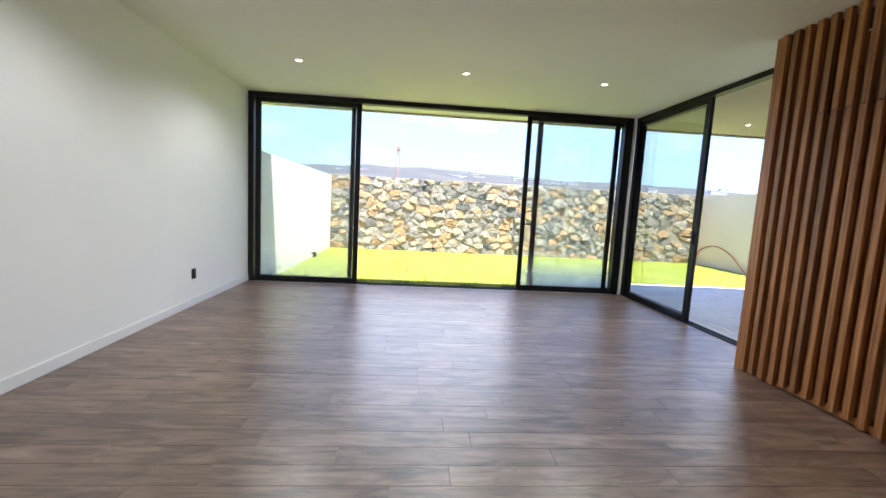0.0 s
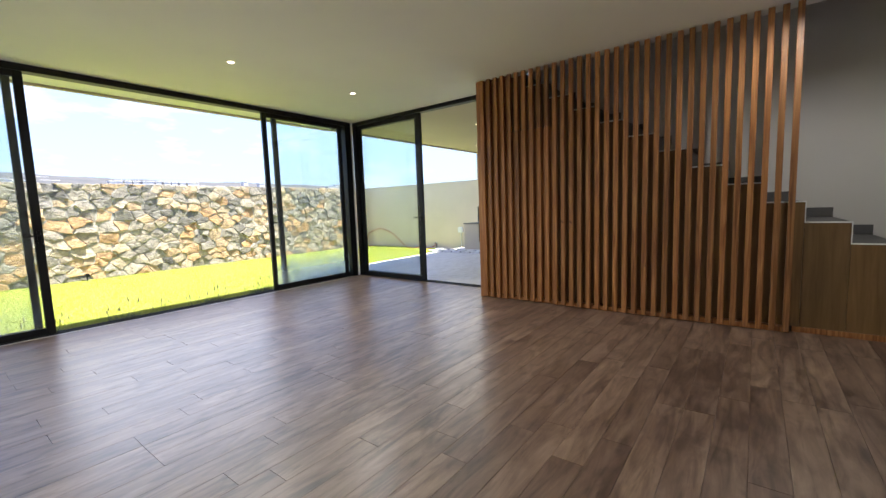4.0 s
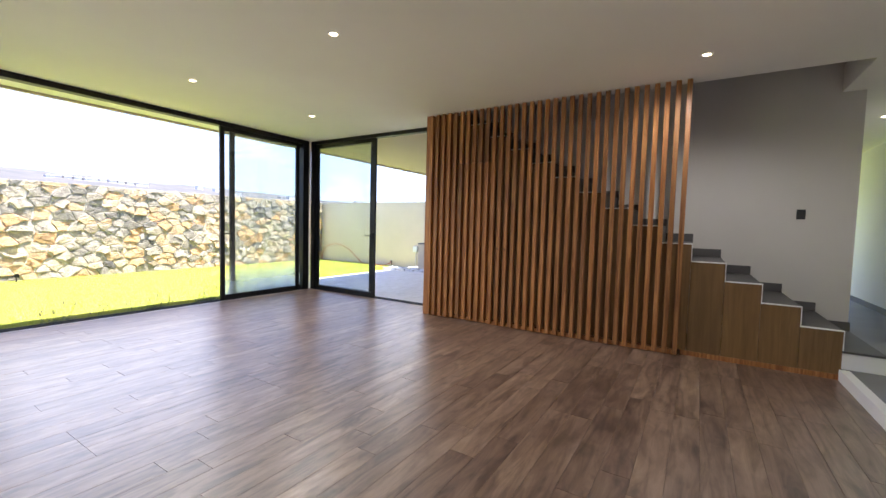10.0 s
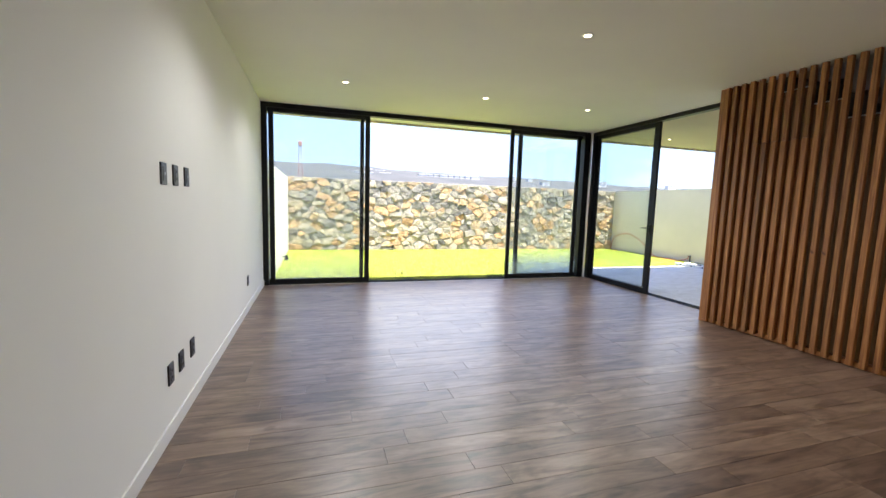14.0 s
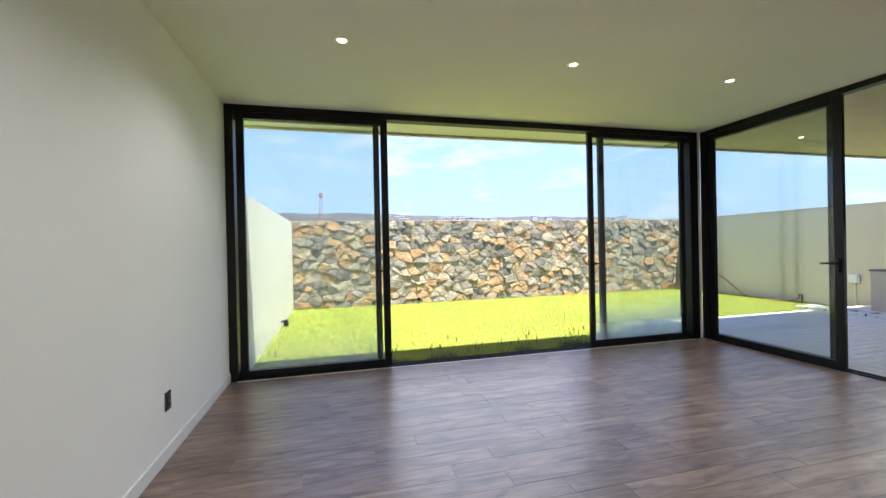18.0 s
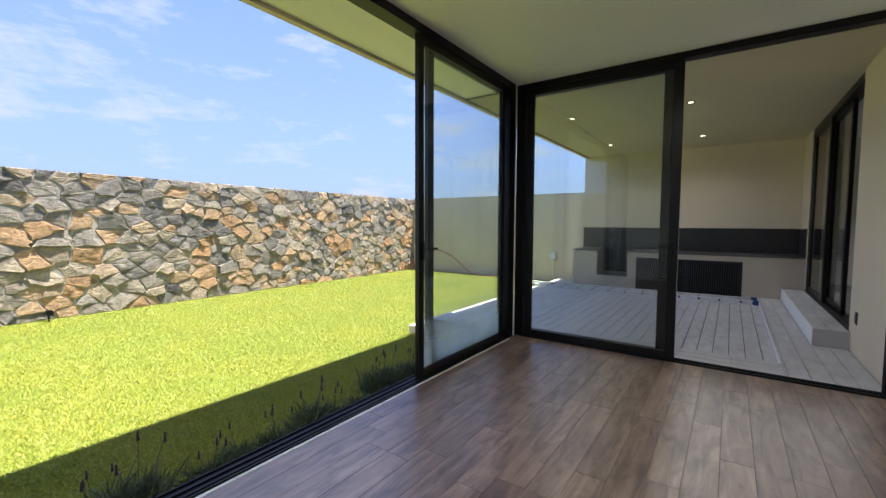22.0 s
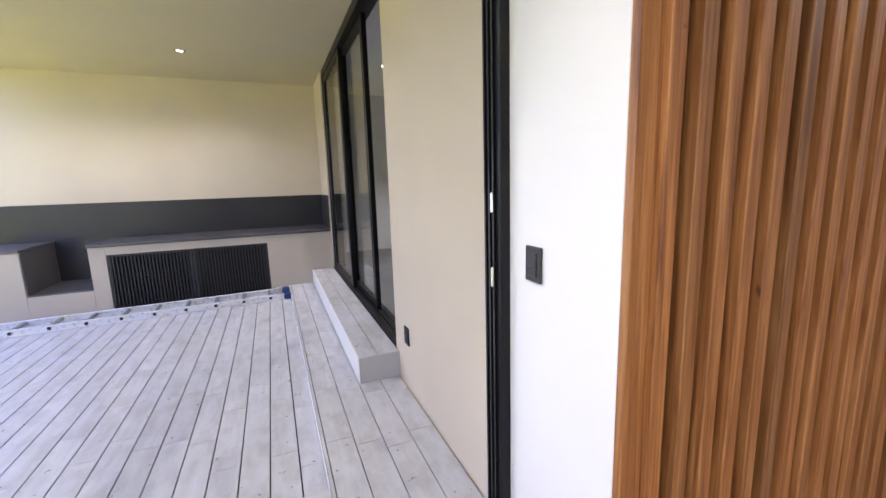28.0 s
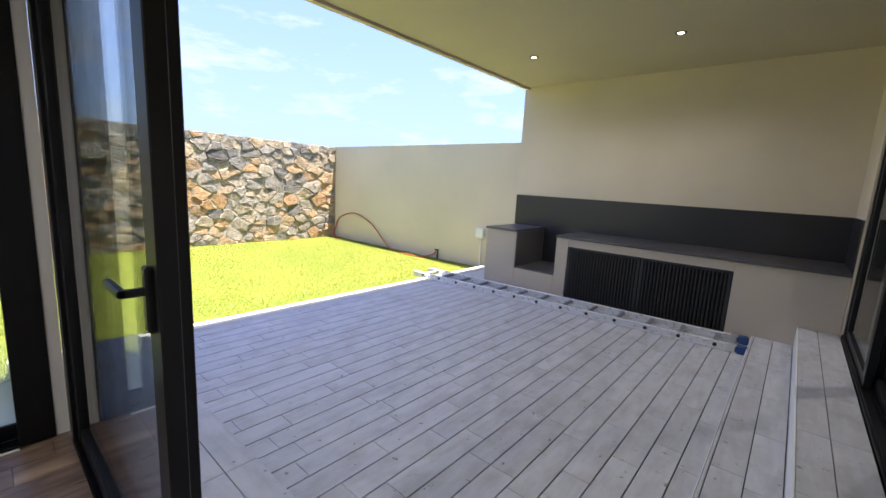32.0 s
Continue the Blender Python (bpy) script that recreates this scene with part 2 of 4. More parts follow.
# Grey wood-look planks of the terrace.
DECK_TILE, nt, b = shader("grey_terrace_tile", (0.34, 0.33, 0.34), 0.5)
v = object_coords(nt, (1.2, 8.0, 1.0))
grain = noise_of(nt, v, 2.0, 7, 0.6, 0.6)
stain = noise_of(nt, object_coords(nt, (3, 5, 1)), 1.7, 4, 0.6)
spots = noise_of(nt, object_coords(nt, (1, 1, 1)), 24.0, 2)
c = ramp(nt, grain, [(0.3, (0.475, 0.473, 0.484)), (0.7, (0.585, 0.584, 0.600))])
c = blend(nt, "MULTIPLY", 0.5, c, ramp(nt, stain, [(0.33, (0.66, 0.615, 0.58)), (0.56, (1.03, 1.02, 1.01))]))
c = blend(nt, "MULTIPLY", 0.7, c, ramp(nt, spots, [(0.262, (0.3, 0.26, 0.23)), (0.295, (1, 1, 1))]))
c = blend(nt, "MULTIPLY", 1.0, c, ramp(nt, random_of(nt), [(0.0, (0.96, 0.957, 0.957)), (1.0, (1.035, 1.035, 1.04))]))
nt.links.new(c, b.inputs["Base Color"])
nt.links.new(spread(nt, stain, 0.42, 0.62), b.inputs["Roughness"])
relief(nt, b, grain, 0.15, 0.0015)

# Rubble stones.
STONE, nt, b = shader("rubble_stone", (0.25, 0.2, 0.16), 0.9)
v = object_coords(nt, (1, 1, 1))
rough_n = noise_of(nt, v, 11.0, 9, 0.74)
strata = noise_of(nt, object_coords(nt, (1.0, 1.0, 4.5)), 7.0, 6, 0.7, 1.4)
blotch = noise_of(nt, v, 3.4, 4, 0.6)
kind = ramp(nt, random_of(nt), [(0.0, (0.13, 0.122, 0.112)), (0.10, (0.21, 0.195, 0.17)), (0.22, (0.31, 0.28, 0.235)), (0.36, (0.38, 0.335, 0.265)), (0.48, (0.42, 0.345, 0.24)), (0.58, (0.44, 0.315, 0.19)),
                                (0.68, (0.46, 0.285, 0.145)), (0.77, (0.43, 0.29, 0.17)), (0.85, (0.38, 0.325, 0.25)), (0.93, (0.33, 0.295, 0.245)), (1.0, (0.22, 0.20, 0.175))])
c = blend(nt, "MULTIPLY", 0.9, kind, ramp(nt, rough_n, [(0.36, (0.45, 0.42, 0.40)), (0.45, (0.92, 0.90, 0.88)), (0.55, (1.06, 1.04, 1.0)), (0.62, (1.34, 1.3, 1.24))]))
c = blend(nt, "MULTIPLY", 0.7, c, ramp(nt, strata, [(0.34, (0.5, 0.47, 0.44)), (0.5, (1.0, 0.98, 0.96)), (0.66, (1.2, 1.18, 1.14))]))
c = blend(nt, "MULTIPLY", 0.65, c, ramp(nt, blotch, [(0.36, (0.55, 0.54, 0.53)), (0.48, (0.95, 0.94, 0.92)), (0.6, (1.15, 1.08, 0.98))]))
nt.links.new(c, b.inputs["Base Color"])
relief(nt, b, blend(nt, "MIX", 0.45, rough_n, strata), 1.0, 0.030)
STONE_CHIP, nt, b = shader("small_rubble_stone", (0.25, 0.2, 0.16), 0.9)
v = object_coords(nt, (1, 1, 1), False)
rough_n = noise_of(nt, v, 11.0, 7, 0.65)
kind = ramp(nt, nt.nodes.new("ShaderNodeNewGeometry").outputs["Random Per Island"], [(0.0, (0.15, 0.14, 0.125)), (0.3, (0.33, 0.29, 0.24)), (0.6, (0.42, 0.335, 0.23)), (0.8, (0.46, 0.29, 0.15)), (1.0, (0.26, 0.235, 0.20))])
c = blend(nt, "MULTIPLY", 0.75, kind, ramp(nt, rough_n, [(0.3, (0.5, 0.48, 0.47)), (0.65, (1.2, 1.18, 1.15))]))
nt.links.new(c, b.inputs["Base Color"])
relief(nt, b, rough_n, 0.9, 0.024)
MORTAR = paint("mortar", (0.40, 0.365, 0.31), 0.95, 0.45, 30.0, 0.8)

# Lawn.
GRASS, nt, b = shader("grass_blades", (0.12, 0.2, 0.03), 0.5)
isl = nt.nodes.new("ShaderNodeNewGeometry").outputs["Random Per Island"]
patch = noise_of(nt, object_coords(nt, (1, 1, 1), False), 1.3, 4)
c = ramp(nt, isl, [(0.0, (0.205, 0.25, 0.014)), (0.5, (0.290, 0.327, 0.022)), (0.85, (0.36, 0.375, 0.034)), (1.0, (0.45, 0.41, 0.09))])
c = blend(nt, "MULTIPLY", 0.6, c, ramp(nt, patch, [(0.35, (0.85, 0.95, 0.8)), (0.65, (1.25, 1.08, 1.1))]))
tuft = noise_of(nt, object_coords(nt, (1, 1, 1), False), 38.0, 5, 0.7)
c = blend(nt, "MULTIPLY", 0.3, c, ramp(nt, tuft, [(0.36, (0.52, 0.64, 0.5)), (0.52, (1.0, 1.0, 1.0)), (0.66, (1.2, 1.1, 1.3))]))
nt.links.new(c, b.inputs["Base Color"])
SOIL, nt, b = shader("lawn_ground", (0.10, 0.15, 0.02), 0.95)
v = object_coords(nt, (1, 1, 1), False)
c = ramp(nt, noise_of(nt, v, 40.0, 6, 0.7), [(0.3, (0.09, 0.12, 0.010)), (0.6, (0.19, 0.22, 0.018)), (0.8, (0.29, 0.28, 0.045))])
nt.links.new(c, b.inputs["Base Color"])
relief(nt, b, noise_of(nt, v, 70.0, 4), 0.8, 0.02)
LEAF, nt, b = shader("lavender_leaf", (0.07, 0.10, 0.055), 0.7)
c = ramp(nt, nt.nodes.new("ShaderNodeNewGeometry").outputs["Random Per Island"], [(0.0, (0.045, 0.075, 0.04)), (1.0, (0.12, 0.15, 0.09))])
nt.links.new(c, b.inputs["Base Color"])
FLOWER = shader("lavender_flower", (0.07, 0.045, 0.08), 0.8)[0]

# Glass: clear, mirrors by Fresnel; dust clings to the lower part of the garden panes.
def glazing(name, tint, dust):
    m = bpy.data.materials.new(name)
    m.use_nodes = True
    nt = m.node_tree
    nt.nodes.remove(nt.nodes["Principled BSDF"])
    clear = nt.nodes.new("ShaderNodeBsdfTransparent")
    clear.inputs["Color"].default_value = (*tint, 1)
    gloss = nt.nodes.new("ShaderNodeBsdfGlossy")
    gloss.inputs["Roughness"].default_value = 0.0
    facing = nt.nodes.new("ShaderNodeLayerWeight")
    steep = nt.nodes.new("ShaderNodeMath")
    steep.operation = "POWER"
    steep.inputs[1].default_value = 4.5
    fres = nt.nodes.new("ShaderNodeMapRange")
    fres.inputs["To Min"].default_value, fres.inputs["To Max"].default_value = 0.04, 0.85
    nt.links.new(facing.outputs["Facing"], steep.inputs[0])
    nt.links.new(steep.outputs["Value"], fres.inputs["Value"])
    mix = nt.nodes.new("ShaderNodeMixShader")
    nt.links.new(fres.outputs["Result"], mix.inputs["Fac"])
    nt.links.new(clear.outputs["BSDF"], mix.inputs[1])
    nt.links.new(gloss.outputs["BSDF"], mix.inputs[2])
    last = mix.outputs["Shader"]
    if dust:
        tc = nt.nodes.new("ShaderNodeTexCoord")
        sep = nt.nodes.new("ShaderNodeSeparateXYZ")
        nt.links.new(tc.outputs["Object"], sep.inputs["Vector"])
        low = nt.nodes.new("ShaderNodeMapRange")
        low.interpolation_type = "SMOOTHSTEP"
        low.inputs["From Min"].default_value, low.inputs["From Max"].default_value = 0.02, 0.62
        low.inputs["To Min"].default_value, low.inputs["To Max"].default_value = dust, 0.015
        nt.links.new(sep.outputs["Z"], low.inputs["Value"])
        n = noise_of(nt, tc.outputs["Object"], 3.0, 5)
        uneven = nt.nodes.new("ShaderNodeMath")
        uneven.operation = "MULTIPLY"
        nt.links.new(low.outputs["Result"], uneven.inputs[0])
        nt.links.new(spread(nt, n, 0.5, 1.4), uneven.inputs[1])
        film = nt.nodes.new("ShaderNodeBsdfTranslucent")
        film.inputs["Color"].default_value = (0.75, 0.8, 0.78, 1)
        mix2 = nt.nodes.new("ShaderNodeMixShader")
        nt.links.new(uneven.outputs["Value"], mix2.inputs["Fac"])
        nt.links.new(last, mix2.inputs[1])
        nt.links.new(film.outputs["BSDF"], mix2.inputs[2])
        last = mix2.outputs["Shader"]
    nt.links.new(last, nt.nodes["Material Output"].inputs["Surface"])
    return m


GLASS = glazing("clear_glass", (0.93, 0.95, 0.945), 0.0)
GLASS_DUSTY = glazing("dusty_glass", (0.95, 0.97, 0.965), 0.13)

GLASS_DUSTIER = glazing("dusty_glass_low", (0.95, 0.97, 0.965), 0.5)

GLOW = bpy.data.materials.new("lamp_diffuser")
GLOW.use_nodes = True
GLOW.node_tree.nodes["Principled BSDF"].inputs["Emission Color"].default_value = (1.0, 0.78, 0.45, 1)
GLOW.node_tree.nodes["Principled BSDF"].inputs["Emission Strength"].default_value = 1.8

ALU = shader("scuffed_aluminium", (0.62, 0.62, 0.64), 0.5, 0.12)
ALU_SCUFF, nt, b = ALU
c = ramp(nt, noise_of(nt, object_coords(nt, (4, 1, 4)), 6.0, 6, 0.7), [(0.33, (0.32, 0.30, 0.28)), (0.45, (0.72, 0.72, 0.73)), (0.8, (0.84, 0.84, 0.85))])
nt.links.new(c, b.inputs["Base Color"])

# Darker than the rails: shadow on the rungs is put into the colour.
ALU_RUNG = shader("shaded_rung_aluminium", (0.30, 0.30, 0.31), 0.45, 0.3)[0]
HILL, nt, b = shader("dry_hillside", (0.2, 0.19, 0.16), 1.0)
v = object_coords(nt, (0.02, 0.02, 0.06), False)
c = ramp(nt, noise_of(nt, v, 1.6, 8, 0.65), [(0.35, (0.027, 0.027, 0.028)), (0.55, (0.045, 0.041, 0.040)), (0.72, (0.066, 0.058, 0.054))])
nt.links.new(c, b.inputs["Base Color"])
FAR_WALL = shader("far_house_wall", (0.66, 0.62, 0.59), 0.9)[0]
FAR_DARK = shader("far_window", (0.40, 0.39, 0.40), 0.6)[0]
MAST = shader("mast_paint", (0.34, 0.17, 0.16), 0.7)[0]


# ---- mesh helpers ----
def boxed(lo, hi, bevel=0.0, bm=None):
    """A box between two corners, its edges eased by a chamfer."""
    own = bmesh.new()
    bmesh.ops.create_cube(own, size=1)
    for vert in own.verts:
        vert.co = [lo[i] if vert.co[i] < 0 else hi[i] for i in range(3)]
    if bevel:
        bmesh.ops.bevel(own, geom=list(own.edges), offset=bevel, segments=1, affect="EDGES")
    if bm is None:
        return own
    me = bpy.data.meshes.new("tmp")
    own.to_mesh(me)
    own.free()
    bm.from_mesh(me)
    bpy.data.meshes.remove(me)
    return bm


def barrel(radius, length, way="z", sides=16, r2=None, at=(0, 0, 0), bm=None):
    own = bmesh.new()
    bmesh.ops.create_cone(own, cap_ends=True, segments=sides, radius1=radius, radius2=radius if r2 is None else r2, depth=length)
    turn = {"z": pose(0, 0, 0), "x": pose(0, 0, 0, 0, 90, 0), "y": pose(0, 0, 0, -90, 0, 0)}[way]
    bmesh.ops.transform(own, matrix=Matrix.Translation(at) @ turn, verts=own.verts)
    if bm is None:
        return own
    me = bpy.data.meshes.new("tmp")
    own.to_mesh(me)
    own.free()
    bm.from_mesh(me)
    bpy.data.meshes.remove(me)
    return bm


def mesh_of(name, bm, material):
    me = bpy.data.meshes.new(name)
    bm.to_mesh(me)
    bm.free()
    me.materials.append(material)
    return me


def part(name, bm, material, parent, label=""):
    """One mesh object under a thing or under a part; the mesh is in the parent's own axes."""
    ob = new(name, mesh_of(name, bm, material))
    ob.parent = parent
    return tagged(ob, label)


def thing(name, label, category, at=(0, 0, 0), group="", kind=""):
    ob = new(name)
    ob.empty_display_size = 0.1
    ob.location = at
    return tagged(ob, label, category, group, kind)


def slab(name, lo, hi, material, label="", category="", kind="structure", bevel=0.0):
    """A piece of the setting, with its origin at its lower corner."""
    size = [hi[i] - lo[i] for i in range(3)]
    ob = new(name, mesh_of(name, boxed((0, 0, 0), size, bevel), material))
    ob.location = lo
    return tagged(ob, label, category, "", kind)


def piece(name, me, parent, at, turn=0.0):
    """One of many alike pieces, on a shared mesh."""
    ob = new(name, me)
    ob.parent = parent
    ob.location = at
    ob.rotation_euler[2] = turn
    return ob


# ---- plan ----
CH = 2.832        # ceiling of the living room
PC = 2.85        # ceiling of the terrace
BACK = -7.575     # back wall
GX = 6.00        # plane of the terrace doors
JY = -3.07       # wall beside the terrace doors
SLAT_X = 5.44   # face of the slat screen
PANEL_X = 5.557   # face of the panelling under the stairs
STAIR_WALL = 6.63
GROUND = -0.17
DECK = -0.072

# ---- structure: living room ----
floor = slab("floor", (-0.02, BACK - 0.02, -0.15), (6.04, 0.055, -0.012), GROUT, "brown wood-look porcelain plank floor with a soft sheen", "floor")
slab("wall_west", (-0.2, -9.0, -0.16), (0, 0.09, 5.4), WHITE, "smooth white painted wall", "wall")
slab("wall_south", (0.0, BACK - 0.15, -0.16), (4.08, BACK, CH), WHITE, "smooth white painted wall with black outlets", "wall")
slab("wall_stair", (STAIR_WALL, -7.85, 0.0), (STAIR_WALL + 0.15, -3.28, 5.4), GREY_PLASTER, "pale painted wall behind the stairs", "wall")
slab("wall_jamb", (5.483, -3.165, -0.05), (5.957, JY - 0.012, CH), WHITE, "white wall pier beside the terrace doors", "wall")
slab("wall_hall_south", (1.0, -9.07, 0.0), (12.2, -8.92, CH + 0.02), WHITE, "white hallway wall", "wall")
# Unseen hall end, left open below to let daylight into the hallway.
slab("lintel_hall_west", (3.85, -8.92, 2.35), (4.0, BACK - 0.15, CH), WHITE, "white lintel over an assumed, unseen hallway opening", "wall")
slab("wall_hall_north", (STAIR_WALL + 0.15, -7.85, 0.0), (12.2, -7.70, CH + 0.02), WHITE, "white hallway wall", "wall")
# Also unseen and open below, added so that daylight reaches the far hall.
slab("wall_hall_east", (12.05, -8.92, 2.4), (12.2, -7.85, CH + 0.02), WHITE, "white wall over an assumed, unseen opening at the far hallway end", "wall")
slab("floor_hall", (1.0, -8.92, -0.1), (12.2, BACK - 0.06, 0.1), CONCRETE, "grey tiled hallway floor, one step up", "floor")
slab("kerb_hall", (4.081, BACK - 0.06, -0.1), (PANEL_X - 0.005, BACK + 0.012, 0.098), SKIRT, "white painted kerb at the hallway step", "kerb")
slab("baseboard_hall", (4.0, -8.92, 0.1), (12.0, -8.908, 0.19), DARK_TILE, "grey tile skirting in the hallway", "baseboard")
slab("ceiling", (-0.2, -9.05, CH), (5.61, 0.688, CH + 0.28), CEILING, "smooth white painted ceiling", "ceiling")
slab("ceiling_hall", (5.61, -9.05, CH), (12.2, -7.66, CH + 0.28), CEILING, "white ceiling of the hallway", "ceiling")
slab("ceiling_bay", (5.61, JY, CH), (6.04, 0.688, CH + 0.28), CEILING, "white ceiling beside the terrace doors", "ceiling")
slab("ceiling_stairwell", (5.4, -7.9, 5.4), (STAIR_WALL + 0.15, -3.0, 5.55), CEILING, "ceiling high above the stairs", "ceiling")
slab("wall_stairwell_west", (5.46, -7.66, CH + 0.28), (5.61, -3.07, 5.4), GREY_PLASTER, "upper stairwell wall", "wall")
slab("wall_stairwell_south", (5.46, -7.81, CH + 0.28), (STAIR_WALL, -7.66, 5.4), GREY_PLASTER, "upper stairwell wall", "wall")
slab("wall_stairwell_north", (5.61, -3.22, CH - 0.1), (STAIR_WALL, -3.09, 5.4), GREY_PLASTER, "upper stairwell wall", "wall")
slab("baseboard_west", (0.0, BACK, 0.0), (0.012, -0.02, 0.09), SKIRT, "white skirting board", "baseboard", bevel=0.003)
slab("baseboard_south", (0.012, BACK, 0.0), (4.08, BACK + 0.012, 0.09), SKIRT, "white skirting board", "baseboard", bevel=0.003)
slab("baseboard_jamb", (5.483, JY - 0.012, 0.0), (5.955, JY, 0.09), SKIRT, "white skirting board", "baseboard", bevel=0.003)
slab("corner_post", (5.915, -0.035, 0.0), (5.965, 0.05, CH), SKIRT, "slim white post where the two glazed walls meet", "post")

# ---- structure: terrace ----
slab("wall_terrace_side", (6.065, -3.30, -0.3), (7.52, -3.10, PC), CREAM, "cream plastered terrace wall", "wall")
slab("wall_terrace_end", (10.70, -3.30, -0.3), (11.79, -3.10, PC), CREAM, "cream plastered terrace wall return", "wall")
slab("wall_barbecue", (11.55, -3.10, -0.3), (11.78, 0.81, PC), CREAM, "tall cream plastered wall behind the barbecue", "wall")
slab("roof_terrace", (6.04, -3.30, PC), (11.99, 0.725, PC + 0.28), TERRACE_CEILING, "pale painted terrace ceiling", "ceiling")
slab("roof_edge", (6.04, 0.727, PC - 0.03), (11.99, 0.79, CH + 0.34), CREAM, "painted concrete roof edge", "fascia")
slab("roof_edge_living", (-0.2, 0.69, CH - 0.03), (6.04, 0.75, CH + 0.34), CREAM, "painted concrete roof edge", "fascia")
slab("lintel_terrace", (6.04, -3.10, CH), (6.11, 0.72, PC), ALU_BLACK, "dark strip above the terrace doors", "trim")
# raised room behind the terrace doors
slab("floor_room", (6.78, -7.70, 0.0), (12.0, -3.20, 0.185), CONCRETE, "grey floor of the raised room", "floor")
slab("wall_room_east", (12.0, -7.70, 0.0), (12.15, -3.30, PC), WHITE, "white wall of the raised room", "wall")
slab("ceiling_room", (6.78, -7.70, PC), (12.15, -3.30, PC + 0.2), CEILING, "white ceiling of the raised room", "ceiling")
slab("wall_room_partition", (10.2, -6.2, 0.2), (12.0, -6.05, PC), WHITE, "white partition in the raised room", "wall")
slab("roof_rooms", (5.7, -9.1, 5.55), (12.3, -3.0, 5.7), CEILING, "flat roof over the stairs", "roof")

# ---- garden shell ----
slab("garden_wall_west", (-0.2, 0.10, -0.5), (0.0, 6.21, 2.03), SUNLIT_CREAM, "cream plastered garden wall, full sun lightened into its colour", "wall")
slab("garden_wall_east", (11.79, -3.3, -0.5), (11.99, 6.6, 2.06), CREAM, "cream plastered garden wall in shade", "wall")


def ground_sheet():
    me = bpy.data.meshes.new("ground")
    R, z = 3000.0, GROUND
    me.from_pydata([(-R, -R, z), (R, -R, z), (R, R, z), (-R, R, z)], [], [(0, 1, 2, 3)])
    me.materials.append(SOIL)
    tagged(new("ground", me), "lawn ground reaching to the horizon", "ground", "", "structure")


ground_sheet()


# ---- glazed sliding doors ----
def lever_handle(parent, at, out, along):
    """A black lever on a plate: out is the side it faces, along the way the lever points."""
    out, along = Vector(out), Vector(along)
    h = part("handle", boxed((-0.016, -0.016, -0.075), (0.016, 0.016, 0.075), 0.005), ALU_BLACK, parent, "black lever handle")
    h.location = at
    def bar(a, b, w):
        lo = [min(a[i], b[i]) - w for i in range(3)]
        hi = [max(a[i], b[i]) + w for i in range(3)]
        return boxed(lo, hi, 0.004)
    neck = new("neck", mesh_of("neck", bar(Vector((0, 0, 0.02)), out * 0.055 + Vector((0, 0, 0.02)), 0.009), ALU_BLACK))
    neck.parent = h
    lever = new("lever", mesh_of("lever", bar(out * 0.055 + Vector((0, 0, 0.02)), out * 0.055 + along * 0.125 + Vector((0, 0, 0.02)), 0.009), ALU_BLACK))
    lever.parent = h
    return h


def door_leaf(name, label, a, b, base, top, stile, glass, handle=None, group=""):
    """A sliding leaf between the floor points a and b (along x or y)."""
    along_x = abs(b[0] - a[0]) > abs(b[1] - a[1])
    length = max(abs(b[0] - a[0]), abs(b[1] - a[1]))
    d = 0.042
    root = thing(name, label, "sliding door", (a[0], a[1], base), group)
    root.rotation_euler[2] = 0.0 if along_x else radians(-90)
    H = top - base
    part("stile", boxed((0, -d / 2, 0), (stile, d / 2, H), 0.003), ALU_BLACK, root)
    part("stile", boxed((length - stile, -d / 2, 0), (length, d / 2, H), 0.003), ALU_BLACK, root)
    part("bottom_rail", boxed((stile, -d / 2 + 0.002, 0), (length - stile, d / 2 - 0.002, 0.075), 0.003), ALU_BLACK, root)
    part("top_rail", boxed((stile, -d / 2 + 0.002, H - 0.07), (length - stile, d / 2 - 0.002, H), 0.003), ALU_BLACK, root)
    p = part("pane", boxed((stile - 0.01, -0.004, 0.07), (length - stile + 0.01, 0.004, H - 0.065)), glass, root, "clear glass pane")
    p.visible_shadow = False
    if handle:
        lever_handle(root, (handle[0], handle[1] * d / 2, 1.06 - base), (0, handle[1], 0), (handle[2], 0, 0))
    return root


LEAVES = "black aluminium sliding door leaves"
door_leaf("sliding_door", "black aluminium sliding door leaf, slid open, dusty glass", (0.10, 0.0), (1.655, 0.0), 0.012, 2.768, 0.075, GLASS_DUSTY, (1.52, -1, -1), LEAVES)
door_leaf("sliding_door", "black aluminium sliding door leaf behind another one", (0.005, 0.052), (1.565, 0.052), 0.012, 2.768, 0.065, GLASS_DUSTY, None, LEAVES)
door_leaf("sliding_door", "black aluminium sliding door leaf with a lever, slid open", (4.215, 0.0), (5.715, 0.0), 0.012, 2.768, 0.07, GLASS_DUSTIER, (0.042, -1, 1), LEAVES)
door_leaf("sliding_door", "black aluminium sliding door leaf behind another one", (4.405, 0.052), (5.90, 0.052), 0.012, 2.768, 0.08, GLASS_DUSTIER, None, LEAVES)
door_leaf("sliding_door", "black aluminium terrace door leaf with a lever, slid open", (GX + 0.002, -0.15), (GX + 0.002, -1.664), 0.012, 2.768, 0.083, GLASS, (1.472, -1, -1), LEAVES)
door_leaf("sliding_door", "black aluminium terrace door leaf behind another one", (GX + 0.052, -0.05), (GX + 0.052, -1.575), 0.012, 2.768, 0.075, GLASS, None, LEAVES)

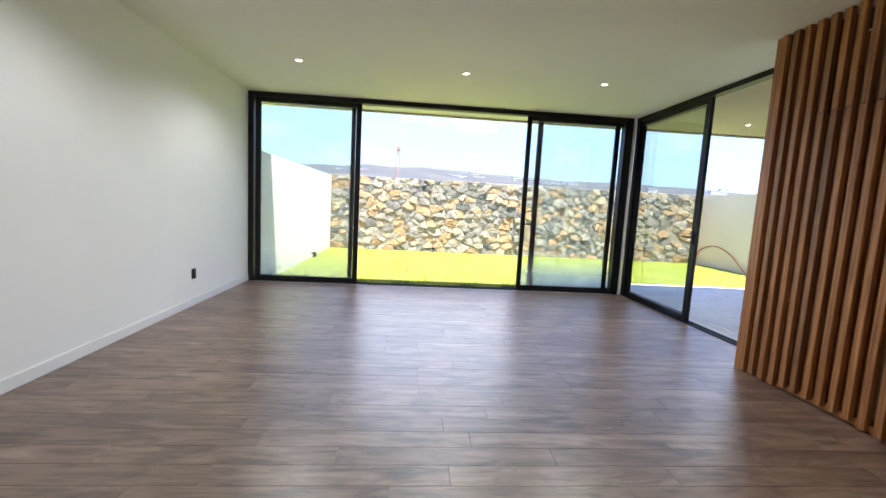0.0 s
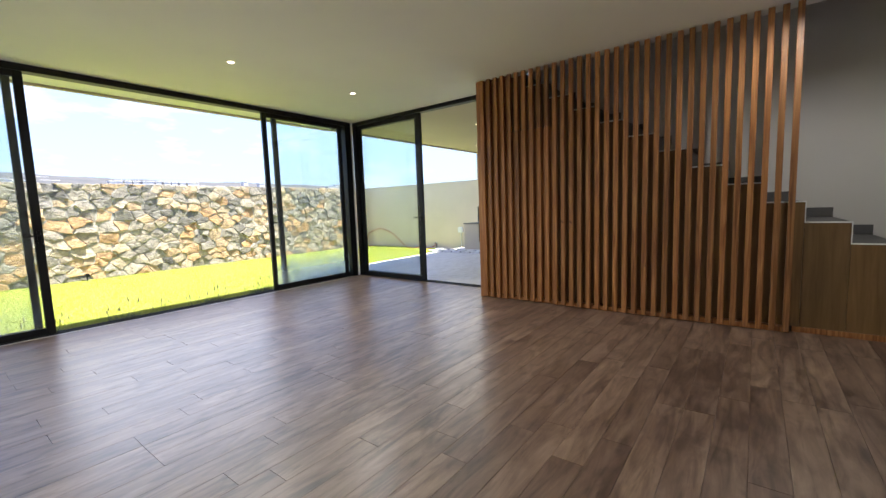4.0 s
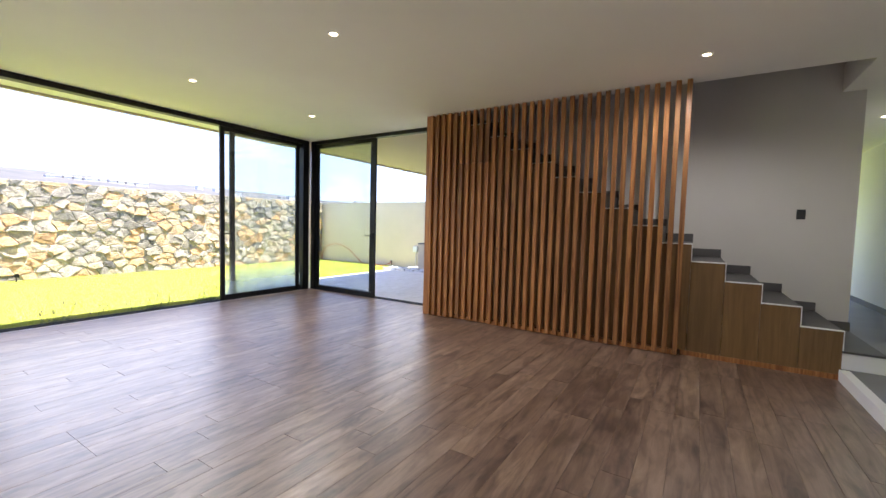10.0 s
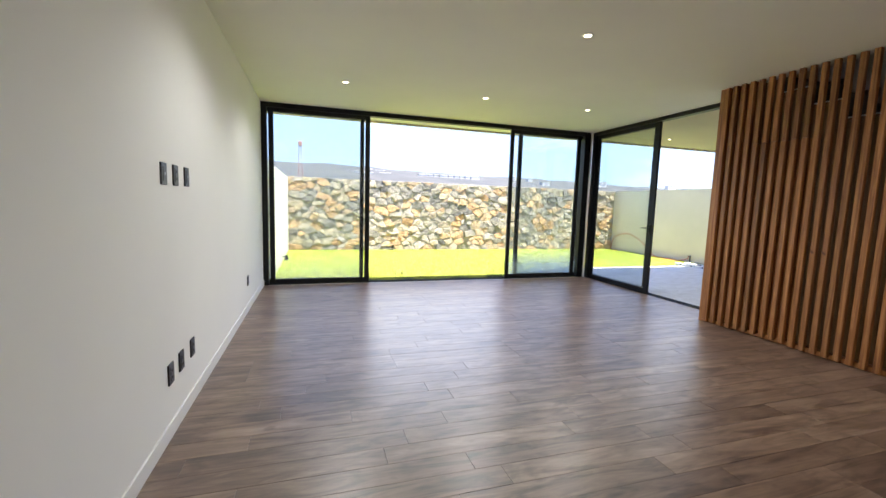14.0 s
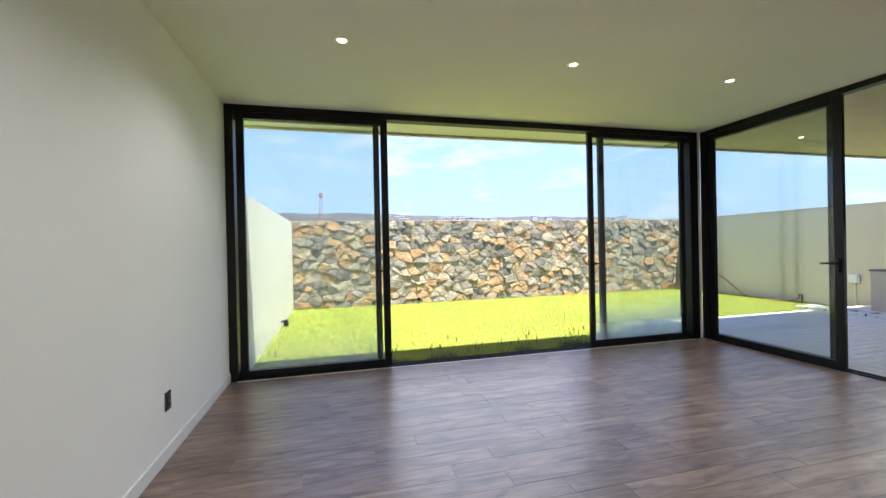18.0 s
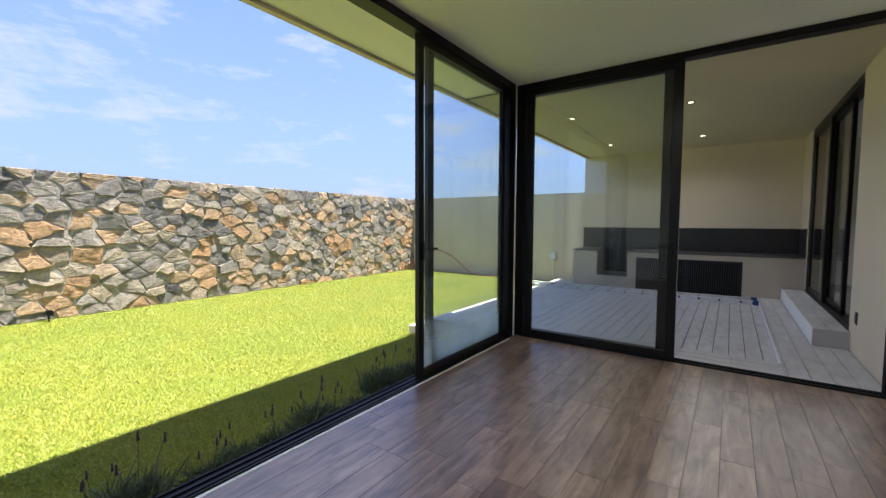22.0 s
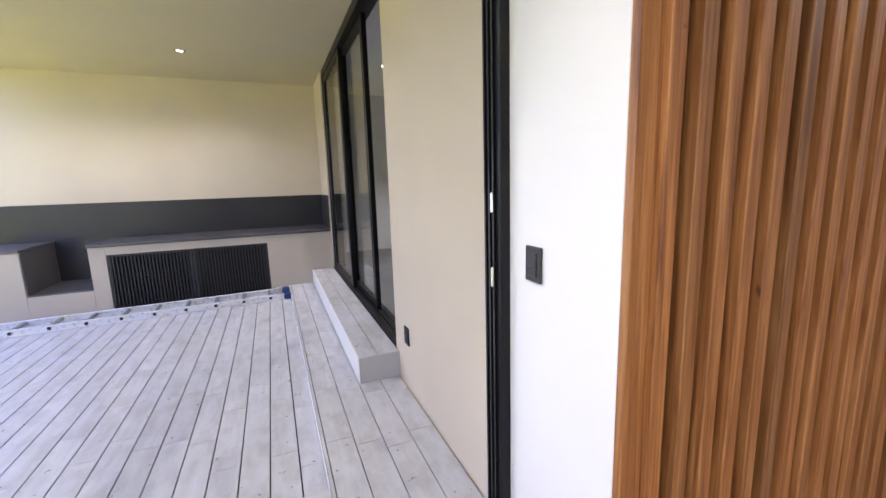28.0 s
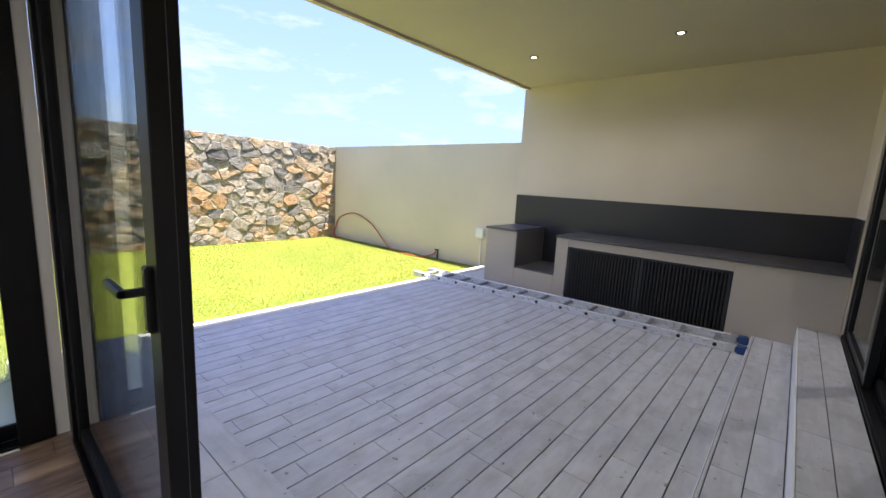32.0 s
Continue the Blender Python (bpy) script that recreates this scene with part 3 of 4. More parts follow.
garden_frame = thing("door_frame_garden", "black aluminium frame and floor track of the garden doors", "door frame", (0, 0, 0), "", "structure")
part("jamb", boxed((0.0, -0.045, 0), (0.08, 0.085, CH), 0.003), ALU_BLACK, garden_frame)
part("jamb", boxed((5.785, -0.045, 0), (5.914, 0.085, CH), 0.003), ALU_BLACK, garden_frame)
part("head", boxed((0.08, -0.045, 2.762), (5.785, 0.085, CH), 0.003), ALU_BLACK, garden_frame)
part("track_bed", boxed((0.08, -0.05, -0.06), (5.785, 0.088, 0.002)), ALU_BLACK, garden_frame)
for y in (-0.045, -0.02, 0.026, 0.078):
    part("rail", boxed((0.08, y - 0.004, 0.0), (5.785, y + 0.004, 0.012)), ALU_BLACK, garden_frame)
part("sill_edge", boxed((0.08, -0.072, -0.05), (5.785, -0.053, 0.001)), TRIM_WHITE, garden_frame, "pale sill strip along the track")

terrace_frame = thing("door_frame_terrace", "black aluminium frame and floor track of the terrace doors", "door frame", (0, 0, 0), "", "structure")
part("jamb", boxed((5.966, -0.14, 0), (6.08, -0.036, CH), 0.003), ALU_BLACK, terrace_frame)
part("jamb", boxed((5.958, JY - 0.02, 0), (6.064, -3.045, CH), 0.003), ALU_BLACK, terrace_frame)
part("head", boxed((5.966, -3.045, 2.772), (6.08, -0.14, CH), 0.003), ALU_BLACK, terrace_frame)
part("track_bed", boxed((5.962, -3.045, -0.06), (6.085, -0.14, 0.002)), ALU_BLACK, terrace_frame)
for x in (5.968, 5.99, 6.038, 6.078):
    part("rail", boxed((x - 0.004, -3.045, 0.0), (x + 0.004, -0.14, 0.012)), ALU_BLACK, terrace_frame)
for x in (5.985, 6.012, 6.04):
    part("jamb_channel", boxed((x, -3.047, 0.01), (x + 0.010, -3.036, 2.77)), ALU_BLACK, terrace_frame)
for z in (1.03, 1.285):
    part("strike", boxed((5.988, -3.046, z - 0.035), (6.001, -3.030, z + 0.035), 0.004), STEEL, terrace_frame, "bright metal latch strike")

room_frame = thing("door_frame_room", "black aluminium frame of the raised room's doors", "door frame", (0, 0, 0), "", "structure")
part("head", boxed((7.52, -3.26, PC - 0.09), (10.699, -3.115, PC), 0.003), ALU_BLACK, room_frame)
part("sill", boxed((7.52, -3.27, 0.18), (10.699, -3.103, 0.205), 0.003), ALU_BLACK, room_frame)
part("jamb", boxed((10.63, -3.26, 0.205), (10.699, -3.115, PC - 0.09), 0.003), ALU_BLACK, room_frame)
part("jamb", boxed((7.52, -3.26, 0.205), (7.56, -3.115, PC - 0.09), 0.003), ALU_BLACK, room_frame)
for y in (-3.118, -3.168, -3.218):
    part("rail", boxed((7.56, y - 0.005, 0.205), (10.63, y + 0.005, 0.219)), ALU_BLACK, room_frame)
door_leaf("sliding_door", "black aluminium sliding door leaf of the raised room", (9.33, -3.145), (10.63, -3.145), 0.205, PC - 0.09, 0.085, GLASS, None, LEAVES)
door_leaf("sliding_door", "black aluminium sliding door leaf of the raised room", (8.40, -3.195), (9.46, -3.195), 0.205, PC - 0.09, 0.085, GLASS, None, LEAVES)

# ---- stairs ----
stairs = thing("staircase", "straight stair with dark grey tiles and oak side panels", "stairs", (PANEL_X, -7.8, 0.1))
def sp(name, lo, hi, material, label="", bevel=0.002):
    o = (PANEL_X, -7.8, 0.1)
    return part(name, boxed([lo[i] - o[i] for i in range(3)], [hi[i] - o[i] for i in range(3)], bevel), material, stairs, label)
def front(k):
    return -7.280 + 0.2995 * (k - 3)
def top(k):
    return 0.084 + 0.1814 * k + 0.006 * max(0, k - 7)
for k in range(1, 16):
    y0, y1, z = front(k) if k > 1 else -7.87, front(k + 1), top(k)
    x0 = PANEL_X + 0.02 if k > 1 else PANEL_X + 0.004
    sp("tread", (x0, y0, z - 0.02), (STAIR_WALL - 0.012, y1 + 0.02, z), DARK_TILE)
    sp("riser", (x0, y0 + 0.004, z - 0.1814), (STAIR_WALL - 0.012, y0 + 0.02, z - 0.02), DARK_TILE if k > 1 else SKIRT, "" if k > 1 else "pale first riser")
    if k > 1:
        sp("body", (PANEL_X + 0.03, y0 + 0.02, max(0.1, z - 0.45)), (STAIR_WALL - 0.012, y1 + 0.02, z - 0.021), GREY_PLASTER, "", 0)
    sp("skirting", (STAIR_WALL - 0.011, y0 + 0.004, z), (STAIR_WALL - 0.001, y1 + 0.06, z + 0.10), DARK_TILE)
sp("first_block", (PANEL_X + 0.006, -7.85, 0.1), (STAIR_WALL - 0.012, -7.50, 0.243), SKIRT, "pale block under the first step", 0.003)
for k in range(2, 15):
    y0, y1, z = front(k), front(k + 1), top(k)
    sp("side_panel", (PANEL_X, y0 + 0.001, 0.05), (PANEL_X + 0.018, y1 - 0.001, z - 0.008), PANEL, "oak side board")
    sp("edge_trim", (PANEL_X - 0.004, y0, z - 0.008), (PANEL_X + 0.02, y1, z + 0.003), TRIM_WHITE, "pale metal edge strip", 0)
    sp("edge_trim", (PANEL_X - 0.004, y0 - 0.006, z - 0.1814 + 0.003), (PANEL_X + 0.02, y0, z + 0.003), TRIM_WHITE, "", 0)
sp("side_panel", (PANEL_X, front(15) + 0.001, 0.05), (PANEL_X + 0.018, -3.168, CH - 0.02), PANEL, "oak side board")
sp("base_board", (PANEL_X - 0.012, front(2), 0.0), (PANEL_X + 0.018, -6.33, 0.05), SLAT, "wooden foot board")

# ---- slat screen and the hidden closet door ----
screen = thing("slat_screen", "tall screen of upright reddish wooden slats before the stairs", "slat screen", (SLAT_X, -3.15, 0))
PITCH, SW, SD = 0.0972, 0.047, 0.042
def slat_mesh(z0, z1):
    return mesh_of("slat", boxed((0, -SW, z0), (SD, 0, z1), 0.003), SLAT)
full = slat_mesh(0.012, CH - 0.003)
upper = slat_mesh(2.138, CH - 0.003)
lower = slat_mesh(0.03, 2.134)
closet = thing("closet_door", "flush closet door clad with wooden slats, shut", "door", (SLAT_X, -3.55, 0))
for k in range(33):
    y = -PITCH * k
    if 4 <= k <= 9:
        piece("slat", upper, screen, (0, y, 0))
        piece("slat", lower, closet, (0.0, y + 0.4, 0))
    else:
        piece("slat", full, screen, (0, y, 0))
part("end_board", boxed((SD - 0.024, 0.001, 0.0), (SD, 0.069, CH - 0.002), 0.002), SLAT, screen)
part("foot_rail", boxed((SD - 0.004, -0.372, 0.003), (SD + 0.07, -0.001, 0.05), 0.002), SLAT, screen)
part("foot_rail", boxed((SD - 0.004, -3.157, 0.003), (SD + 0.07, -0.962, 0.05), 0.002), SLAT, screen)
part("door_rail", boxed((SD - 0.004, -0.558, 0.008), (SD + 0.07, 0.024, 0.055), 0.002), SLAT, closet)
part("door_board", boxed((SD + 0.022, -0.558, 0.056), (SD + 0.052, 0.024, 2.132), 0.001), SLAT, closet)
part("side_board", boxed((SD + 0.022, -0.372, 0.056), (SD + 0.05, -0.001, CH - 0.002), 0.001), SLAT, screen)

# ---- outlets and switches ----
PLATES = "black wall plates"
def plate(label, kind, group=PLATES):
    """A wall plate in the plane y = 0, facing -y, its middle at the origin."""
    root = thing("switch_plate" if kind == "switch" else "wall_outlet", label, "switch" if kind == "switch" else "outlet", (0, 0, 0), group)
    w, h = (0.039, 0.055) if kind == "switch" else (0.042, 0.06)
    part("plate", boxed((-w, -0.010, -h), (w, 0.0, h), 0.003), PLASTIC_BLACK, root)
    if kind == "switch":
        for z0, z1 in ((-0.038, -0.012), (-0.011, 0.012), (0.013, 0.038)):
            part("rocker", boxed((-0.022, -0.0135, z0), (0.022, -0.009, z1), 0.0015), PLASTIC_BLACK, root)
    elif kind == "jack":
        part("insert", boxed((-0.024, -0.0125, -0.04), (0.024, -0.009, 0.04), 0.0015), PLASTIC_BLACK, root)
        part("jack", boxed((-0.007, -0.0145, -0.008), (0.007, -0.012, 0.008), 0.001), JACK_GREY, root, "small pale jack")
    else:
        part("insert", boxed((-0.024, -0.0125, -0.04), (0.024, -0.009, 0.04), 0.0015), PLASTIC_BLACK, root)
        for z in (-0.02, 0.02):
            part("socket_slot", boxed((-0.009, -0.0135, z - 0.006), (0.009, -0.0124, z + 0.006)), BACKING, root)
    return root
OUTLET = plate("black wall outlet plate low on the white wall", "socket")
JACK = plate("black wall plate with a small pale jack", "jack")
SWITCH = plate("black rocker switch plate on the wall", "switch")
spots = {
    "socket": [((0.0, -4.194, 0.366), 90), ((0.0, -3.96, 0.369), 90), ((0.0, -1.60, 0.372), 90), ((0.0, -4.17, 1.485), 90), ((2.55, BACK, 0.31), 180), ((2.495, BACK, 1.415), 180), ((7.24, -3.10, 0.372), 180)],
    "jack": [((0.0, -4.369, 1.484), 90), ((0.0, -3.953, 1.487), 90), ((2.302, BACK, 1.415), 180), ((2.343, BACK, 0.29), 180)],
    "switch": [((STAIR_WALL, -7.395, 1.523), -90), ((3.712, BACK, 0.987), 180)],
}
OUTLET.matrix_basis = pose(0.0, -4.385, 0.362, 0, 0, 90)
for at, turn in spots["socket"]:
    copy_thing(OUTLET, pose(*at, 0, 0, turn))
first = spots["jack"].pop(0)
JACK.matrix_basis = pose(*first[0], 0, 0, first[1])
for at, turn in spots["jack"]:
    copy_thing(JACK, pose(*at, 0, 0, turn))
SWITCH.matrix_basis = pose(5.815, JY - 0.012, 1.102, 0, 0, 180)
for at, turn in spots["switch"]:
    copy_thing(SWITCH, pose(*at, 0, 0, turn))

# ---- recessed lamps ----
def ring(r0, r1, z0, z1, sides=24):
    bm = bmesh.new()
    rows = []
    for r, z in ((r1, 0.0), (r1 - 0.004, z0), (r0, z0), (r0 - 0.006, z1)):
        rows.append([bm.verts.new((r * math.cos(2 * math.pi * i / sides), r * math.sin(2 * math.pi * i / sides), z)) for i in range(sides)])
    for a, b in zip(rows, rows[1:]):
        for i in range(sides):
            bm.faces.new((a[i], a[(i + 1) % sides], b[(i + 1) % sides], b[i]))
    return bm
LAMPS = "recessed ceiling lamps"
def downlight(label, trim):
    root = thing("ceiling_light", label, "ceiling lamp", (0, 0, 0), LAMPS)
    part("trim_ring", ring(0.036, 0.052, -0.006, -0.002), trim, root)
    part("diffuser", barrel(0.030, 0.003, "z", 24, None, (0, 0, -0.0035)), GLOW, root, "glowing warm diffuser")
    return root
def beam(at, watts, cone=112, soft=0.007):
    lamp = new("lamp_beam", bpy.data.lights.new("lamp_beam", "SPOT"))
    lamp.data.energy, lamp.data.color, lamp.data.shadow_soft_size = watts, (1.0, 0.94, 0.86), soft
    lamp.data.spot_size, lamp.data.spot_blend = radians(cone), 0.6
    lamp.location = (at[0], at[1], at[2] - 0.03)
LIVING_LAMPS = [(1.15, -1.58), (3.03, -1.58), (4.68, -1.58), (1.16, -3.83), (3.01, -3.825), (4.863, -6.413)]
TERRACE_LAMPS = [(7.80, -0.07), (10.22, -0.06), (7.84, -1.575), (10.25, -1.585)]
light = downlight("small round recessed ceiling lamp, lit", TRIM_WHITE)
light.location = (*LIVING_LAMPS[0], CH)
for x, y in LIVING_LAMPS[1:] + [(8.06, -8.37)]:
    copy_thing(light, pose(x, y, CH))
for x, y in LIVING_LAMPS + [(8.06, -8.37)]:
    beam((x, y, CH), 7.5 if x < 6 else 1.5, 165 if y < -6 else 150)
light = downlight("small round recessed terrace lamp with a dark rim, lit", ALU_BLACK)
light.location = (*TERRACE_LAMPS[0], PC)
for x, y in TERRACE_LAMPS[1:]:
    copy_thing(light, pose(x, y, PC))
for x, y in TERRACE_LAMPS:
    beam((x, y, PC), 4.5, 150)
copy_thing(light, pose(10.2, -3.85, PC))
beam((10.2, -3.85, PC), 9.0, 110)

# ---- terrace steps, barbecue, ladder ----
bbq = thing("barbecue_counter", "plastered outdoor barbecue counter with dark stone top and louvred doors", "barbecue", (10.736, -1.1, DECK))
def bp(name, lo, hi, material, label="", bevel=0.003):
    o = (10.736, -1.1, DECK)
    return part(name, boxed([lo[i] - o[i] for i in range(3)], [hi[i] - o[i] for i in range(3)], bevel), material, bbq, label)
FX, BX = 10.736, 11.55
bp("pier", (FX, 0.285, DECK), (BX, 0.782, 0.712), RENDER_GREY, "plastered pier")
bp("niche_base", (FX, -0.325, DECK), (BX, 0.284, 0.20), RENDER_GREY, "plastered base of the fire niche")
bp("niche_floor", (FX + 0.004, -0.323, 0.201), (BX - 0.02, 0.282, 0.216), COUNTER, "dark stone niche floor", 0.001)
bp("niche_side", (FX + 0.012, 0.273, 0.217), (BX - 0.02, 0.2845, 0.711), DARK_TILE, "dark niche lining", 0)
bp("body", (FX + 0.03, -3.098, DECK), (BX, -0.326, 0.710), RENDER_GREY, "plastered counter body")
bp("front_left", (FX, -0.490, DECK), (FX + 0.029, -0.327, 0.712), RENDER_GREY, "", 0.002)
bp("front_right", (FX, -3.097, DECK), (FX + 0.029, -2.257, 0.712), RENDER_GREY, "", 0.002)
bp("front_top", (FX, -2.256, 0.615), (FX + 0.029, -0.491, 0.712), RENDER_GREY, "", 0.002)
bp("pier_top", (FX - 0.015, 0.275, 0.713), (BX - 0.012, 0.797, 0.745), COUNTER, "dark stone slab")
bp("worktop", (FX - 0.015, -3.097, 0.713), (BX - 0.012, -0.316, 0.745), COUNTER, "dark stone worktop")
bp("splashback", (BX - 0.012, -3.097, 0.746), (BX - 0.001, 0.808, 1.216), SPLASH, "black tiled splashback", 0)
bp("splash_return", (FX - 0.01, -3.099, 0.746), (BX - 0.013, -3.088, 1.216), SPLASH, "black tiled return", 0)
bp("niche_back", (BX - 0.012, -0.315, 0.217), (BX - 0.001, 0.272, 0.745), SPLASH, "black tiled niche back", 0)
bp("louvre_backing", (FX + 0.0295, -2.255, DECK + 0.002), (FX + 0.0302, -0.492, 0.613), BACKING, "", 0)
for y0, y1 in ((-2.250, -1.376), (-1.370, -0.496)):
    leaf = part("louvre_door", boxed((0.004, y0 + 1.1, 0.004), (0.026, y0 + 1.135, 0.685), 0.002), LOUVRE, bbq, "black louvred cupboard door")
    for lo, hi in (((0.004, y1 + 1.065, 0.004), (0.026, y1 + 1.1, 0.685)), ((0.004, y0 + 1.135, 0.655), (0.026, y1 + 1.065, 0.685)), ((0.004, y0 + 1.135, 0.004), (0.026, y1 + 1.065, 0.03))):
        o = new("door_rail", mesh_of("door_rail", boxed(lo, hi, 0.002), LOUVRE))
        o.parent = leaf
    slatm = mesh_of("louvre_slat", boxed((0.006, -0.009, 0.03), (0.024, 0.009, 0.655), 0.002), LOUVRE)
    n = 22
    for i in range(n):
        y = y0 + 1.155 + (y1 - y0 - 0.11) * i / (n - 1)
        o = new("louvre_slat", slatm)
        o.parent, o.location = leaf, (0, y, 0)

ladder = thing("ladder", "scuffed aluminium extension ladder lying flat on the terrace", "ladder", (10.35, -0.40, DECK))
ladder.rotation_euler[2] = radians(92.9)
L = 4.03
for side in (-0.17, 0.17):
    part("rail", boxed((-L / 2, side - 0.013, 0.0), (L / 2, side + 0.013, 0.075), 0.004), ALU_SCUFF, ladder)
    for z in (0.008, 0.067):
        part("rail_flange", boxed((-L / 2, side - 0.022, z - 0.006), (L / 2, side + 0.022, z + 0.006), 0.002), ALU_SCUFF, ladder)
rung = mesh_of("rung", barrel(0.021, 0.31, "y", 12), ALU_RUNG)
cap = mesh_of("rung_cap", barrel(0.018, 0.006, "y", 12), PLASTIC_BLACK)
for i in range(13):
    x = -L / 2 + 0.18 + i * 0.306
    r = new("rung", rung)
    r.parent, r.location = ladder, (x, 0, 0.05)
    o = new("rung_cap", cap)
    o.parent, o.location = r, (0, 0.187, -0.01)
    o = new("rung_cap", cap)
    o.parent, o.location = r, (0, -0.187, -0.01)
for side in (-0.17, 0.17):
    part("foot", boxed((-L / 2 - 0.075, side - 0.03, 0.0), (-L / 2 + 0.02, side + 0.03, 0.082), 0.014), RUBBER_BLUE, ladder, "blue rubber foot")
    part("bracket", boxed((-L / 2 + 0.021, side - 0.026, 0.01), (-L / 2 + 0.085, side + 0.026, 0.086), 0.006), STEEL, ladder)
part("cord", barrel(0.006, 3.4, "x", 8, at=(0.1, -0.06, 0.007)), BACKING, ladder, "dark pull cord along the ladder")

step = slab("terrace_step", (7.455, -3.10, 0.001), (10.735, -2.815, 0.173), DECK_GROUT, "grey tiled step before the raised room", "step")
part("riser_strip", boxed((0.0, 0.2855, 0.004), (3.278, 0.294, 0.187)), TRIM_WHITE, step, "white riser edge")
platform = slab("terrace_platform", (6.09, -3.099, -0.3), (10.735, -2.49, -0.02), DECK_GROUT, "grey tiled landing along the house wall", "pavement")
border = slab("terrace_border", (6.09, -2.489, -0.3), (6.53, 1.25, -0.02), DECK_GROUT, "grey tiled strip along the doors", "pavement")
deck = slab("terrace_floor", (6.531, -2.489, -0.35), (11.55, 1.25, DECK - 0.02), DECK_GROUT, "grey plank-tiled terrace floor", "pavement")
slab("terrace_riser", (6.535, -2.4885, DECK), (10.735, -2.4845, -0.003), TRIM_WHITE, "white riser edge of the landing", "trim")
# The sun on the terrace edge is part of this kerb's pale colour.
slab("terrace_kerb", (5.80, 1.251, -0.4), (11.78, 1.41, DECK + 0.004), SUNLIT_CREAM, "kerb between terrace and lawn, sunlight kept in its pale colour", "kerb")

# ---- garden things ----
def tube(points, r, sides=8):
    bm = bmesh.new()
    rows = []
    for i, p in enumerate(points):
        way = (points[min(i + 1, len(points) - 1)] - points[max(i - 1, 0)]).normalized()
        side = way.cross(Vector((0, 0, 1)))
        side = side.normalized() if side.length > 1e-3 else Vector((1, 0, 0))
        up = side.cross(way)
        rows.append([bm.verts.new(p + r * (math.cos(2 * math.pi * j / sides) * side + math.sin(2 * math.pi * j / sides) * up)) for j in range(sides)])
    for a, b in zip(rows, rows[1:]):
        for j in range(sides):
            bm.faces.new((a[j], a[(j + 1) % sides], b[(j + 1) % sides], b[j]))
    bm.faces.new(rows[0])
    bm.faces.new(rows[-1][::-1])
    return bm
def glide(keys, n):
    """A smooth line through a few places."""
    out = []
    P = [Vector(k) for k in keys]
    P = [2 * P[0] - P[1]] + P + [2 * P[-1] - P[-2]]
    for i in range(1, len(P) - 2):
        for j in range(n):
            t = j / n
            a, b, c, d = P[i - 1], P[i], P[i + 1], P[i + 2]
            out.append(0.5 * (2 * b + (c - a) * t + (2 * a - 5 * b + 4 * c - d) * t * t + (3 * b - a - 3 * c + d) * t ** 3))
    return out + [P[-2]]
hose = thing("garden_hose", "orange garden hose looped against the garden wall", "hose", (11.64, 5.4, GROUND))
run = glide([(11.50, 5.6, -0.15), (11.66, 6.05, -0.13), (11.76, 6.13, 0.1), (11.76, 5.95, 0.35), (11.76, 5.38, 0.50), (11.75, 4.75, 0.33), (11.70, 4.25, 0.02), (11.62, 3.85, -0.145), (11.52, 3.25, -0.148), (11.56, 2.9, -0.145), (11.72, 2.72, -0.08), (11.75, 2.69, 0.0)], 8)
part("tube", tube([p - Vector((11.64, 5.4, GROUND)) for p in run], 0.013), HOSE, hose)
tap = thing("garden_tap", "short standpipe with a garden tap", "tap", (11.75, 2.64, GROUND))
part("pipe", barrel(0.016, 0.20, "z", 10, None, (0, 0, 0.1)), PLASTIC_BLACK, tap)
part("spout", barrel(0.012, 0.08, "y", 10, None, (0, 0.035, 0.185)), PLASTIC_BLACK, tap)
part("knob", boxed((-0.006, -0.03, 0.205), (0.006, 0.03, 0.22), 0.004), STEEL, tap)
obox = thing("outdoor_outlet", "white weatherproof outlet box on a white conduit", "outlet", (11.79, 1.63, GROUND))
part("box", boxed((-0.075, -0.10, 0.55), (0.0, 0.09, 0.745), 0.02), PLASTIC_WHITE, obox)
part("lid_seam", boxed((-0.080, -0.085, 0.565), (-0.074, 0.075, 0.73), 0.004), PLASTIC_WHITE, obox)
part("conduit", barrel(0.014, 0.56, "z", 12, None, (-0.018, -0.01, 0.28)), PLASTIC_WHITE, obox)
for at, turn in (((0.0, 3.90, -0.06), 0), ):
    spot = thing("garden_spotlight", "small dark spotlight on the garden wall", "lamp", at)
    part("bracket", boxed((0.0, -0.02, -0.02), (0.05, 0.02, 0.02), 0.004), ALU_BLACK, spot)
    part("head", barrel(0.05, 0.12, "z", 14, 0.038, (0.09, 0, -0.03)), ALU_BLACK, spot)
def ground_spot(x, y):
    s = thing("garden_spotlight", "small dark ground spotlight at the stone wall", "lamp", (x, y, GROUND))
    part("stake", barrel(0.012, 0.12, "z", 8, None, (0, 0, 0.06)), ALU_BLACK, s)
    part("head", barrel(0.045, 0.11, "y", 12, 0.035, (0, 0.0, 0.14)), ALU_BLACK, s)
ground_spot(3.16, 6.05)

